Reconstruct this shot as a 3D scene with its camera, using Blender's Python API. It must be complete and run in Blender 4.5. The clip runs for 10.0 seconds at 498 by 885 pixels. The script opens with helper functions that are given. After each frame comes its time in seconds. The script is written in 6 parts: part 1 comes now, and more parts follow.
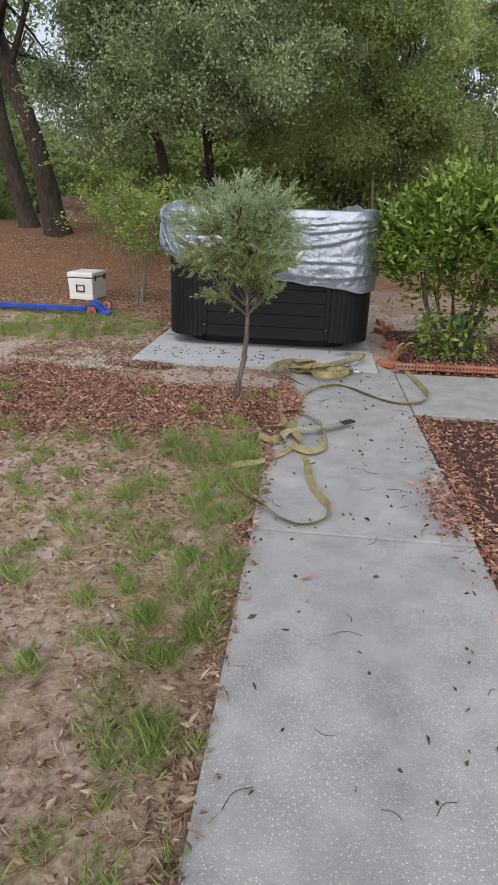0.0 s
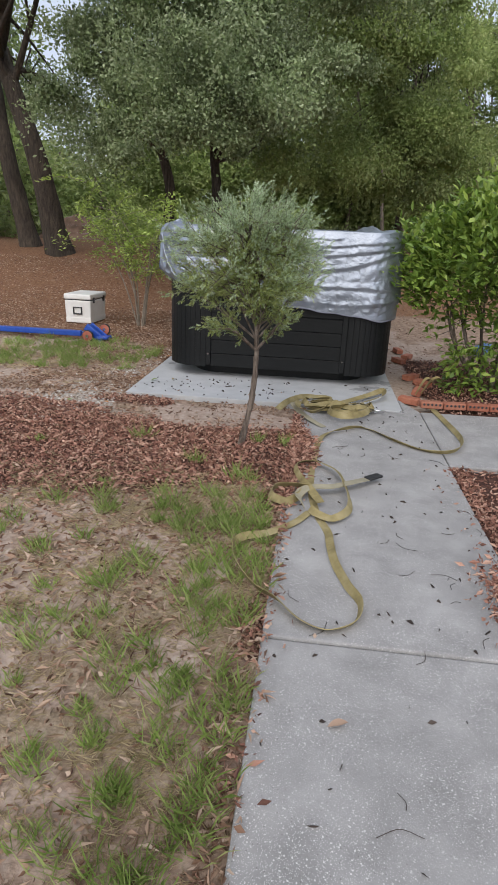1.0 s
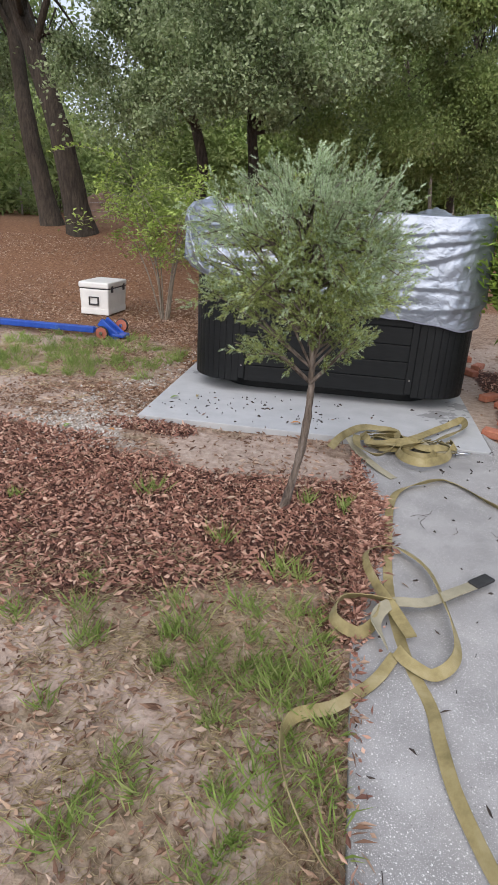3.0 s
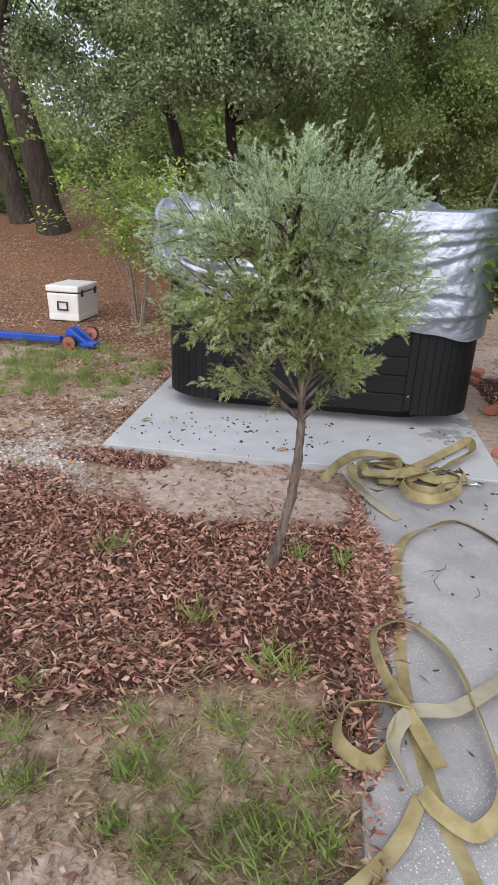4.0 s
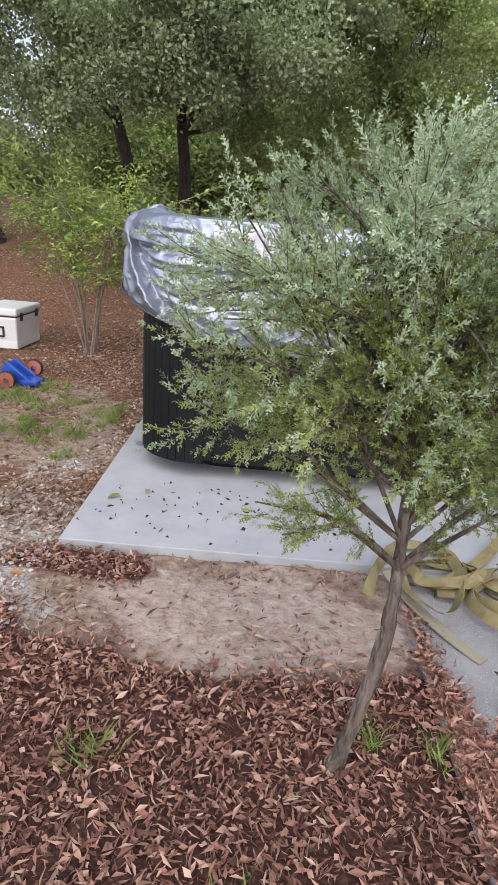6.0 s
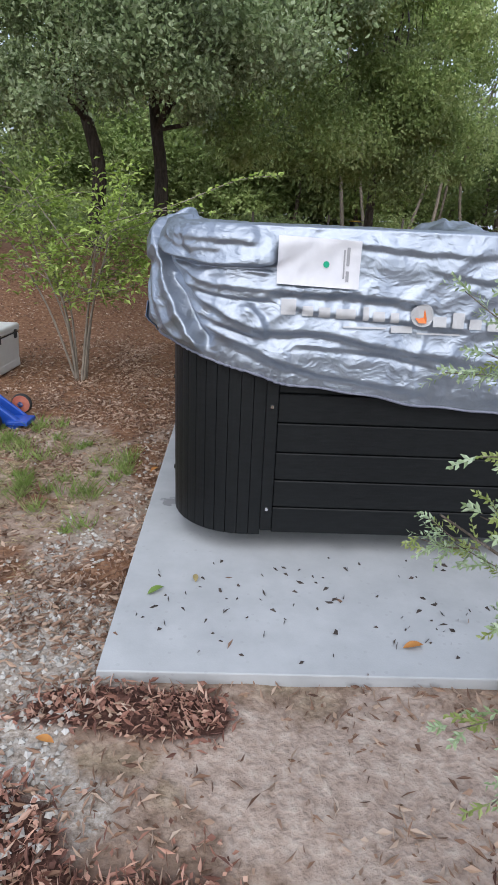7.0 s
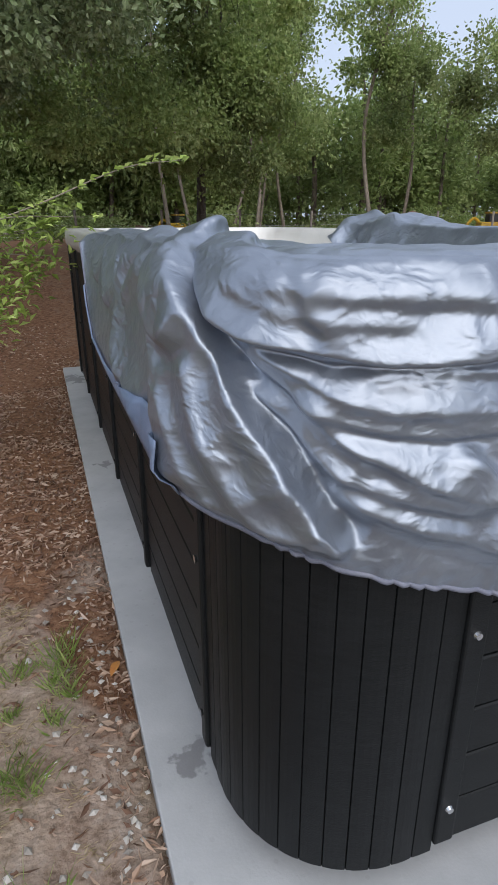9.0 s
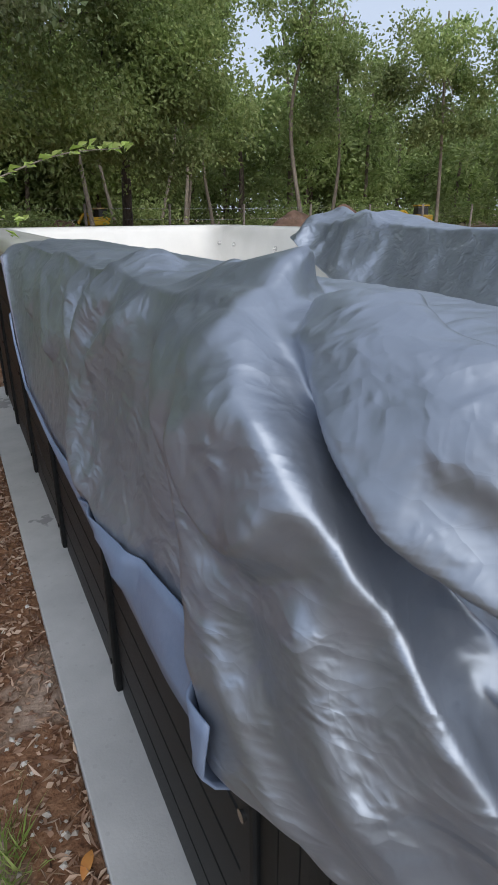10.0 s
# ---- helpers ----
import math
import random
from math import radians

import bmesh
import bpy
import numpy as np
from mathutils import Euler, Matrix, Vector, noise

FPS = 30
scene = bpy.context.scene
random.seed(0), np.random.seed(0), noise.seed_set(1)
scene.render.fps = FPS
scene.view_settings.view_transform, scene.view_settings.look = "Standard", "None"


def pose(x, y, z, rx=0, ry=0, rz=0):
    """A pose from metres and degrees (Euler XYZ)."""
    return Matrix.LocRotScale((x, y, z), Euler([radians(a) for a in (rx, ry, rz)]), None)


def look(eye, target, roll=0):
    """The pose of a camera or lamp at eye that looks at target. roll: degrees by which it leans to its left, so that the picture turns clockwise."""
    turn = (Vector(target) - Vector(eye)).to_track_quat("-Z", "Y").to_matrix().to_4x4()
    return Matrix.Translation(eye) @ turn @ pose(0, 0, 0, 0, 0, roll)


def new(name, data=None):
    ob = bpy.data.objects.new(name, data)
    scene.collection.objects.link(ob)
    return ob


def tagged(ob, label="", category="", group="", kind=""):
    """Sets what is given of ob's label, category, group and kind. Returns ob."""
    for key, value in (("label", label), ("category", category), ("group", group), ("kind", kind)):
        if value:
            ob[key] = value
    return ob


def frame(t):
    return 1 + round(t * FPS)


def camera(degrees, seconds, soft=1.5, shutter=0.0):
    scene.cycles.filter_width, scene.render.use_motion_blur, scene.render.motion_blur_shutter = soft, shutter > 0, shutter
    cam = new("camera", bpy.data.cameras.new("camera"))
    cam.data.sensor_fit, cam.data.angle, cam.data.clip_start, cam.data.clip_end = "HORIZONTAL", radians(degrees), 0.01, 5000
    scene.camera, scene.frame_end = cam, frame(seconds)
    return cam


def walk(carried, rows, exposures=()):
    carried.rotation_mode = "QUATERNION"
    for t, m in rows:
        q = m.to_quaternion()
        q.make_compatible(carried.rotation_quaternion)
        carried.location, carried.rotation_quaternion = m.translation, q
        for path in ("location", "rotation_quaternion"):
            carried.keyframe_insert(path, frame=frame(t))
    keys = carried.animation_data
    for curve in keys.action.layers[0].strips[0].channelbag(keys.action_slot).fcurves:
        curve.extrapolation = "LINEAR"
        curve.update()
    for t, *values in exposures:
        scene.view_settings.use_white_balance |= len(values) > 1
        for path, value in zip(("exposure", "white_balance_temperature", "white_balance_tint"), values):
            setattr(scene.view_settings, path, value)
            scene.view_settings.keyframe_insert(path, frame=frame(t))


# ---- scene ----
cam = camera(46.1, 10.0, 1.15)
METRES, EYE, TILT, LEAN, TURN = 7.246, 1.5, 0.0, 0.0, 5.5
ROWS = [
    (0.0, 0.0, 0.0, 0.0, 0.74, -21.47, -1.89),
    (0.5, -0.006, 0.0456, -0.0028, 0.82, -20.7, -2.39),
    (1.0, -0.0053, 0.0961, -0.0017, 1.34, -19.67, -2.4),
    (1.5, -0.0007, 0.1414, 0.0054, 3.3, -18.99, -3.08),
    (2.0, -0.0204, 0.186, 0.002, 4.53, -19.39, -4.13),
    (2.5, -0.0251, 0.226, 0.0001, 4.67, -20.57, -3.3),
    (4.0, -0.0262, 0.3446, 0.0046, 2.73, -22.1, -2.29),
    (4.5, -0.0125, 0.3802, 0.009, 0.07, -20.84, -2.52),
    (5.0, -0.0088, 0.4075, 0.0085, -2.6, -20.12, -3.39),
    (5.5, -0.0462, 0.4391, 0.0095, -3.77, -19.84, -4.36),
    (6.0, -0.0788, 0.4804, 0.0047, -2.9, -20.53, -4.13),
    (7.5, -0.1561, 0.6582, 0.0087, -10.75, -20.47, -1.32),
    (8.0, -0.1727, 0.7166, 0.0117, -16.34, -20.21, -0.94),
    (8.5, -0.1942, 0.7772, 0.0109, -20.8, -20.59, -0.43),
    (9.0, -0.1938, 0.8367, 0.0128, -24.71, -20.74, 0.16),
    (9.5, -0.1949, 0.8864, 0.0142, -28.75, -20.45, 0.09),
    (10.0, -0.18, 0.9324, 0.019, -31.8, -21.44, 0.37),
]
walk(cam, [(t, pose(0, 0, EYE, TILT, LEAN, TURN) @ pose(METRES * x, METRES * y, METRES * z, 90 + pitch, roll, yaw)) for t, x, y, z, yaw, pitch, roll in ROWS],
     [(0.0, 0.28, 6620, 10), (1.5, 0.27, 6610, 11), (2.5, 0.42, 6580, 12), (4.5, 0.57, 6520, 13), (5.0, 0.44, 6520, 12), (6.0, 0.58, 6420, 15), (7.5, 0.4, 6060, 8), (8.0, 0.34, 6120, 8), (8.5, 0.04, 6180, 10), (9.0, 0.24, 6290, 10), (9.5, 0.32, 6320, 10), (10.0, 0.15, 6300, 9)])

# ---- world and light: bright overcast ----
world = bpy.data.worlds.new("overcast_sky")
scene.world = world
world.use_nodes = True
wn = world.node_tree
sky = wn.nodes.new("ShaderNodeTexSky")
sky.sky_type = "NISHITA"
sky.sun_disc = False
sky.sun_elevation, sky.sun_rotation = radians(43), radians(184)
sky.air_density, sky.dust_density, sky.ozone_density = 1.0, 4.0, 1.0
cloud = wn.nodes.new("ShaderNodeMixRGB")
cloud.inputs[0].default_value = 0.6
cloud.inputs[2].default_value = (9.2, 10.1, 12.0, 1)
wn.links.new(sky.outputs[0], cloud.inputs[1])
wn.links.new(cloud.outputs[0], wn.nodes["Background"].inputs[0])
wn.nodes["Background"].inputs[1].default_value = 0.088

sun_data = bpy.data.lights.new("sun", "SUN")
sun_data.energy, sun_data.angle, sun_data.color = 1.6, radians(80), (1.0, 0.96, 0.9)
sun = new("sun", sun_data)
sun.matrix_world = look((-1, -9, 14), (0, 6, 0))

# ---- mesh helpers ----
rng = np.random.RandomState(7)


def mesh_of(name, V, F, smooth=False):
    """A mesh from a vertex array and equal-sided faces."""
    V, F = np.asarray(V, dtype=np.float32), np.asarray(F, dtype=np.int32)
    me = bpy.data.meshes.new(name)
    me.vertices.add(len(V))
    me.vertices.foreach_set("co", V.ravel())
    me.loops.add(F.size)
    me.loops.foreach_set("vertex_index", F.ravel())
    me.polygons.add(len(F))
    me.polygons.foreach_set("loop_start", np.arange(0, F.size, F.shape[1], dtype=np.int32))
    me.update(calc_edges=True)
    me.polygons.foreach_set("use_smooth", np.full(len(F), smooth))
    return me


def bm_mesh(name, bm, smooth=False):
    me = bpy.data.meshes.new(name)
    bmesh.ops.recalc_face_normals(bm, faces=bm.faces)
    bm.to_mesh(me)
    bm.free()
    me.polygons.foreach_set("use_smooth", [smooth] * len(me.polygons))
    return me


def part(name, shape, material, parent=None, label="", smooth=False):
    """Links a mesh or bmesh as one object under a thing or a part."""
    me = bm_mesh(name, shape, smooth) if isinstance(shape, bmesh.types.BMesh) else shape
    if material and not me.materials:
        me.materials.append(material)
    ob = new(name, me)
    ob.parent = parent
    if label:
        ob["label"] = label
    return ob


def thing(name, label, category, group="", at=(0, 0, 0), rz=0.0, kind=""):
    ob = new(name)
    ob.empty_display_size = 0.1
    ob.matrix_world = pose(*at, 0, 0, rz)
    return tagged(ob, label, category, group, kind)


def box(c, size, bevel=0.0, seg=2, bm=None, turn=None):
    bm = bm or bmesh.new()
    made = bmesh.ops.create_cube(bm, size=1.0)["verts"]
    bmesh.ops.scale(bm, vec=size, verts=made)
    if bevel:
        edges = list({e for v in made for e in v.link_edges})
        made = list({v for f in bmesh.ops.bevel(bm, geom=edges, offset=bevel, segments=seg, profile=0.5, affect="EDGES")["faces"] for v in f.verts} | {v for v in made if v.is_valid})
    if turn is not None:
        bmesh.ops.transform(bm, matrix=turn, verts=made)
    bmesh.ops.translate(bm, vec=c, verts=made)
    return bm


def cyl(c, r, h, axis="z", seg=16, r2=None, bm=None):
    bm = bm or bmesh.new()
    m = {"z": Matrix.Identity(4), "x": Matrix.Rotation(radians(90), 4, "Y"), "y": Matrix.Rotation(radians(90), 4, "X")}[axis]
    bmesh.ops.create_cone(bm, cap_ends=True, segments=seg, radius1=r, radius2=r if r2 is None else r2, depth=h, matrix=Matrix.Translation(c) @ m)
    return bm


def spline(P, n):
    """n points of a Catmull-Rom curve through P."""
    P = np.asarray(P, float)
    Q = np.vstack([2 * P[0] - P[1], P, 2 * P[-1] - P[-2]])
    t = np.linspace(0, len(P) - 1 - 1e-6, n)
    i, f = t.astype(int), (t % 1)[:, None]
    a, b, c, d = Q[i], Q[i + 1], Q[i + 2], Q[i + 3]
    return 0.5 * (2 * b + (c - a) * f + (2 * a - 5 * b + 4 * c - d) * f ** 2 + (3 * b - a - 3 * c + d) * f ** 3)


def unit(v):
    return v / np.maximum(np.linalg.norm(v, axis=-1, keepdims=True), 1e-9)


def tube(P, R, sides=8, rough=0.0):
    """Vertices and quads of a tapered tube along P."""
    P, R = np.asarray(P, float), np.asarray(R, float)
    T = unit(np.gradient(P, axis=0))
    ref = np.where(np.abs(T[:, 2:3]) > 0.9, np.array([[1.0, 0, 0]]), np.array([[0, 0, 1.0]]))
    A = unit(np.cross(T, ref))
    B = np.cross(T, A)
    a = np.linspace(0, 2 * np.pi, sides, endpoint=False)
    rad = R[:, None] * (1 + rough * rng.uniform(-1, 1, (len(P), sides)))
    V = P[:, None] + rad[..., None] * (np.cos(a)[None, :, None] * A[:, None] + np.sin(a)[None, :, None] * B[:, None])
    i, j = np.meshgrid(np.arange(len(P) - 1), np.arange(sides), indexing="ij")
    k = (j + 1) % sides
    F = np.stack([i * sides + j, i * sides + k, (i + 1) * sides + k, (i + 1) * sides + j], -1).reshape(-1, 4)
    return V.reshape(-1, 3), F


def joined(pieces):
    V, F, n = [], [], 0
    for v, f in pieces:
        V.append(v)
        F.append(f + n)
        n += len(v)
    return np.concatenate(V), np.concatenate(F)


def leaves(P, D, U, length, width, curl=0.15):
    """Four-cornered leaves at P along D, with U roughly across."""
    D = unit(D)
    S = unit(np.cross(D, U))
    N = np.cross(S, D)
    L, W = np.broadcast_to(length, len(P))[:, None], np.broadcast_to(width, len(P))[:, None]
    mid = P + D * L * 0.45 + N * L * curl
    V = np.stack([P, mid + S * W * 0.5, P + D * L, mid - S * W * 0.5], 1).reshape(-1, 3)
    return V, np.arange(len(P) * 4).reshape(-1, 4)


def rand_dirs(n, flat=1.0):
    d = rng.normal(size=(n, 3))
    d[:, 2] *= flat
    return unit(d)


# ---- materials ----
def ramp(nt, colours, stops=None):
    r = nt.nodes.new("ShaderNodeValToRGB")
    e = r.color_ramp.elements
    n = len(colours)
    while len(e) < n:
        e.new(0.5)
    for k in range(n):
        e[k].position = stops[k] if stops else k / (n - 1)
        e[k].color = (*colours[k], 1)
    return r


def surface(name, colours, scale=8.0, rough=0.7, bump=0.2, fine=60.0, metal=0.0, stops=None, island=0.0, obrandom=0.0, blot=0.25, blot_scale=1.3, stretch=(1, 1, 1), translucent=0.0, spec=0.5, coat=0.0, bump_dist=0.01):
    """A node material: noise in a colour ramp, large blotches, fine relief."""
    m = bpy.data.materials.new(name)
    m.use_nodes = True
    nt = m.node_tree
    L = nt.links.new
    bs = nt.nodes["Principled BSDF"]
    geo = nt.nodes.new("ShaderNodeNewGeometry")
    mp = nt.nodes.new("ShaderNodeMapping")
    mp.inputs["Scale"].default_value = stretch
    L(geo.outputs["Position"], mp.inputs[0])
    n1 = nt.nodes.new("ShaderNodeTexNoise")
    n1.inputs["Scale"].default_value, n1.inputs["Detail"].default_value, n1.inputs["Roughness"].default_value = scale, 6, 0.62
    L(mp.outputs[0], n1.inputs["Vector"])
    r = ramp(nt, colours, stops or ([0.32 + 0.36 * k / (len(colours) - 1) for k in range(len(colours))]))
    fac = n1.outputs["Fac"]
    if island or obrandom:
        src = geo.outputs["Random Per Island"] if island else nt.nodes.new("ShaderNodeObjectInfo").outputs["Random"]
        mm = nt.nodes.new("ShaderNodeMix")
        mm.inputs["Factor"].default_value = island or obrandom
        L(fac, mm.inputs["A"])
        mr = nt.nodes.new("ShaderNodeMapRange")
        mr.inputs["To Min"].default_value, mr.inputs["To Max"].default_value = 0.3, 0.7
        L(src, mr.inputs["Value"])
        L(mr.outputs[0], mm.inputs["B"])
        fac = mm.outputs["Result"]
    L(fac, r.inputs[0])
    n2 = nt.nodes.new("ShaderNodeTexNoise")
    n2.inputs["Scale"].default_value, n2.inputs["Detail"].default_value = blot_scale, 3
    L(geo.outputs["Position"], n2.inputs["Vector"])
    hsv = nt.nodes.new("ShaderNodeHueSaturation")
    mr2 = nt.nodes.new("ShaderNodeMapRange")
    mr2.inputs["From Min"].default_value, mr2.inputs["From Max"].default_value = 0.3, 0.7
    mr2.inputs["To Min"].default_value, mr2.inputs["To Max"].default_value = 1 - blot, 1 + blot
    L(n2.outputs["Fac"], mr2.inputs["Value"])
    L(mr2.outputs[0], hsv.inputs["Value"])
    L(r.outputs[0], hsv.inputs["Color"])
    L(hsv.outputs[0], bs.inputs["Base Color"])
    bs.inputs["Roughness"].default_value, bs.inputs["Metallic"].default_value = rough, metal
    bs.inputs["Specular IOR Level"].default_value = spec
    bs.inputs["Coat Weight"].default_value = coat
    if bump:
        n3 = nt.nodes.new("ShaderNodeTexNoise")
        n3.inputs["Scale"].default_value, n3.inputs["Detail"].default_value = fine, 4
        L(mp.outputs[0], n3.inputs["Vector"])
        b = nt.nodes.new("ShaderNodeBump")
        b.inputs["Strength"].default_value, b.inputs["Distance"].default_value = bump, bump_dist
        L(n3.outputs["Fac"], b.inputs["Height"])
        L(b.outputs[0], bs.inputs["Normal"])
    if translucent:
        tr = nt.nodes.new("ShaderNodeBsdfTranslucent")
        L(hsv.outputs[0], tr.inputs[0])
        mx = nt.nodes.new("ShaderNodeMixShader")
        mx.inputs[0].default_value = translucent
        L(bs.outputs[0], mx.inputs[1])
        L(tr.outputs[0], mx.inputs[2])
        L(mx.outputs[0], nt.nodes["Material Output"].inputs[0])
    return m


M_PAD = surface("smooth_new_concrete", [(0.38, 0.39, 0.4), (0.45, 0.46, 0.47)], 5, 0.75, 0.08, 120, blot=0.06)
M_BLACK = surface("black_composite_panel", [(0.0055, 0.0064, 0.0069), (0.0105, 0.0118, 0.0127)], 14, 0.46, 0.3, 90, stretch=(1, 1, 6), blot=0.15, bump_dist=0.003, spec=0.24)
M_ACRYLIC = surface("white_acrylic", [(0.7, 0.69, 0.66), (0.76, 0.75, 0.72)], 4, 0.25, 0.03, blot=0.04, coat=0.2)
M_TARP = surface("silver_tarp", [(0.285, 0.32, 0.38), (0.36, 0.4, 0.465)], 6, 0.4, 0, metal=0.76, blot=0.06)


def crinkled(m, layers):
    """Crisp facets of creased sheeting: cellular heights at several sizes."""
    nt = m.node_tree
    L = nt.links.new
    geo = nt.nodes.new("ShaderNodeNewGeometry")
    bend = nt.nodes.new("ShaderNodeTexNoise")
    bend.inputs["Scale"].default_value = 6
    L(geo.outputs["Position"], bend.inputs["Vector"])
    shift = nt.nodes.new("ShaderNodeVectorMath")
    shift.operation = "MULTIPLY_ADD"
    shift.inputs[1].default_value = (0.12, 0.12, 0.12)
    L(bend.outputs["Color"], shift.inputs[0])
    L(geo.outputs["Position"], shift.inputs[2])
    normal = None
    for kind, scale, strength, dist, stretch in layers:
        mp = nt.nodes.new("ShaderNodeMapping")
        mp.inputs["Scale"].default_value = stretch
        mp.inputs["Rotation"].default_value = (0.3, 0.5, 0.4)
        L(shift.outputs[0], mp.inputs[0])
        if kind == "cells":
            v = nt.nodes.new("ShaderNodeTexVoronoi")
            height = v.outputs["Distance"]
        else:
            v = nt.nodes.new("ShaderNodeTexNoise")
            v.noise_type = "RIDGED_MULTIFRACTAL"
            v.inputs["Detail"].default_value = 3
            height = v.outputs["Fac"]
        v.inputs["Scale"].default_value = scale
        L(mp.outputs[0], v.inputs["Vector"])
        b = nt.nodes.new("ShaderNodeBump")
        b.inputs["Strength"].default_value, b.inputs["Distance"].default_value = strength, dist
        L(height, b.inputs["Height"])
        if normal:
            L(normal, b.inputs["Normal"])
        normal = b.outputs[0]
    L(normal, nt.nodes["Principled BSDF"].inputs["Normal"])


crinkled(M_TARP, [("cells", 13.0, 0.2, 0.012, (1, 1, 1.7)), ("cells", 31, 0.24, 0.006, (1, 1, 1.5)), ("ridge", 15, 0.55, 0.008, (1, 1, 1.8)), ("ridge", 34, 0.55, 0.004, (1, 1, 1.6)), ("ridge", 80, 0.4, 0.0016, (1, 1, 1.2))])
M_STEEL = surface("bright_steel", [(0.6, 0.6, 0.6), (0.75, 0.75, 0.75)], 40, 0.25, 0.05, metal=1.0)
M_BARK = surface("grey_brown_bark", [(0.05, 0.038, 0.03), (0.16, 0.125, 0.1), (0.27, 0.23, 0.2)], 9, 0.9, 0.9, 26, stretch=(3, 3, 0.7), bump_dist=0.03)
M_BARK_DARK = surface("dark_oak_bark", [(0.03, 0.024, 0.018), (0.092, 0.072, 0.055)], 7, 0.95, 1.0, 18, stretch=(3, 3, 0.6), bump_dist=0.05)
M_BARK_PALE = surface("pale_bark", [(0.15, 0.125, 0.1), (0.29, 0.25, 0.2)], 9, 0.9, 0.5, 30, stretch=(3, 3, 1))
M_LEAF_OAK = surface("oak_leaf", [(0.1, 0.15, 0.055), (0.24, 0.31, 0.145), (0.46, 0.53, 0.34)], 3, 0.5, 0, island=0.6, translucent=0.35, blot=0.42, blot_scale=0.9)
M_LEAF_FAR = surface("woods_leaf", [(0.12, 0.18, 0.055), (0.28, 0.36, 0.125), (0.48, 0.54, 0.25)], 0.6, 0.55, 0, island=0.45, translucent=0.45, blot=0.45, blot_scale=0.35)
M_LEAF_BRIGHT = surface("bright_leaf", [(0.17, 0.25, 0.045), (0.32, 0.43, 0.09), (0.5, 0.58, 0.18)], 4, 0.45, 0, island=0.7, translucent=0.3, blot=0.2)
M_LEAF_BUSH = surface("glossy_bush_leaf", [(0.07, 0.13, 0.02), (0.17, 0.27, 0.045), (0.36, 0.46, 0.1)], 4, 0.38, 0, island=0.7, translucent=0.25, blot=0.2)
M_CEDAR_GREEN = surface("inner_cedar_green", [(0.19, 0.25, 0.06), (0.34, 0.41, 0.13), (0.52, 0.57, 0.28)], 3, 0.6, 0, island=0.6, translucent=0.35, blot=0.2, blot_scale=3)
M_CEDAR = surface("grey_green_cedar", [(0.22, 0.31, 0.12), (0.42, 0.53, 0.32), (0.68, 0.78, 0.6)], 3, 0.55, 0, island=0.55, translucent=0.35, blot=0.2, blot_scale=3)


def stained(m, spots, amount):
    """Damp patches with ragged edges: centre and radius of each."""
    nt = m.node_tree
    L = nt.links.new
    bs = nt.nodes["Principled BSDF"]
    src = bs.inputs["Base Color"].links[0].from_socket
    geo = nt.nodes.new("ShaderNodeNewGeometry")
    rag = nt.nodes.new("ShaderNodeTexNoise")
    rag.inputs["Scale"].default_value, rag.inputs["Detail"].default_value = 14, 5
    L(geo.outputs["Position"], rag.inputs["Vector"])
    for centre, radius in spots:
        dist = nt.nodes.new("ShaderNodeVectorMath")
        dist.operation = "DISTANCE"
        dist.inputs[1].default_value = centre
        L(geo.outputs["Position"], dist.inputs[0])
        add = nt.nodes.new("ShaderNodeMath")
        add.operation = "MULTIPLY_ADD"
        add.inputs[1].default_value = radius * 3.2
        L(rag.outputs["Fac"], add.inputs[0])
        L(dist.outputs["Value"], add.inputs[2])
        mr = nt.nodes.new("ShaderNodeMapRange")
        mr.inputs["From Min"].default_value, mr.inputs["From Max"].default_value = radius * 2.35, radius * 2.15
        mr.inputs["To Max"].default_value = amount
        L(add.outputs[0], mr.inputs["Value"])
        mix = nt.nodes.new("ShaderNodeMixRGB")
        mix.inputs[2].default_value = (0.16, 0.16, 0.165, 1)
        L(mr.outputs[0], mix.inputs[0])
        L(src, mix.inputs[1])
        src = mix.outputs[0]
    L(src, bs.inputs["Base Color"])


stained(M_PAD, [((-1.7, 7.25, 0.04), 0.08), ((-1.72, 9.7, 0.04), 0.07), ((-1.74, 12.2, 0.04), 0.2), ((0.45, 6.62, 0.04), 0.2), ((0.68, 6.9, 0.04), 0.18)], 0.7)


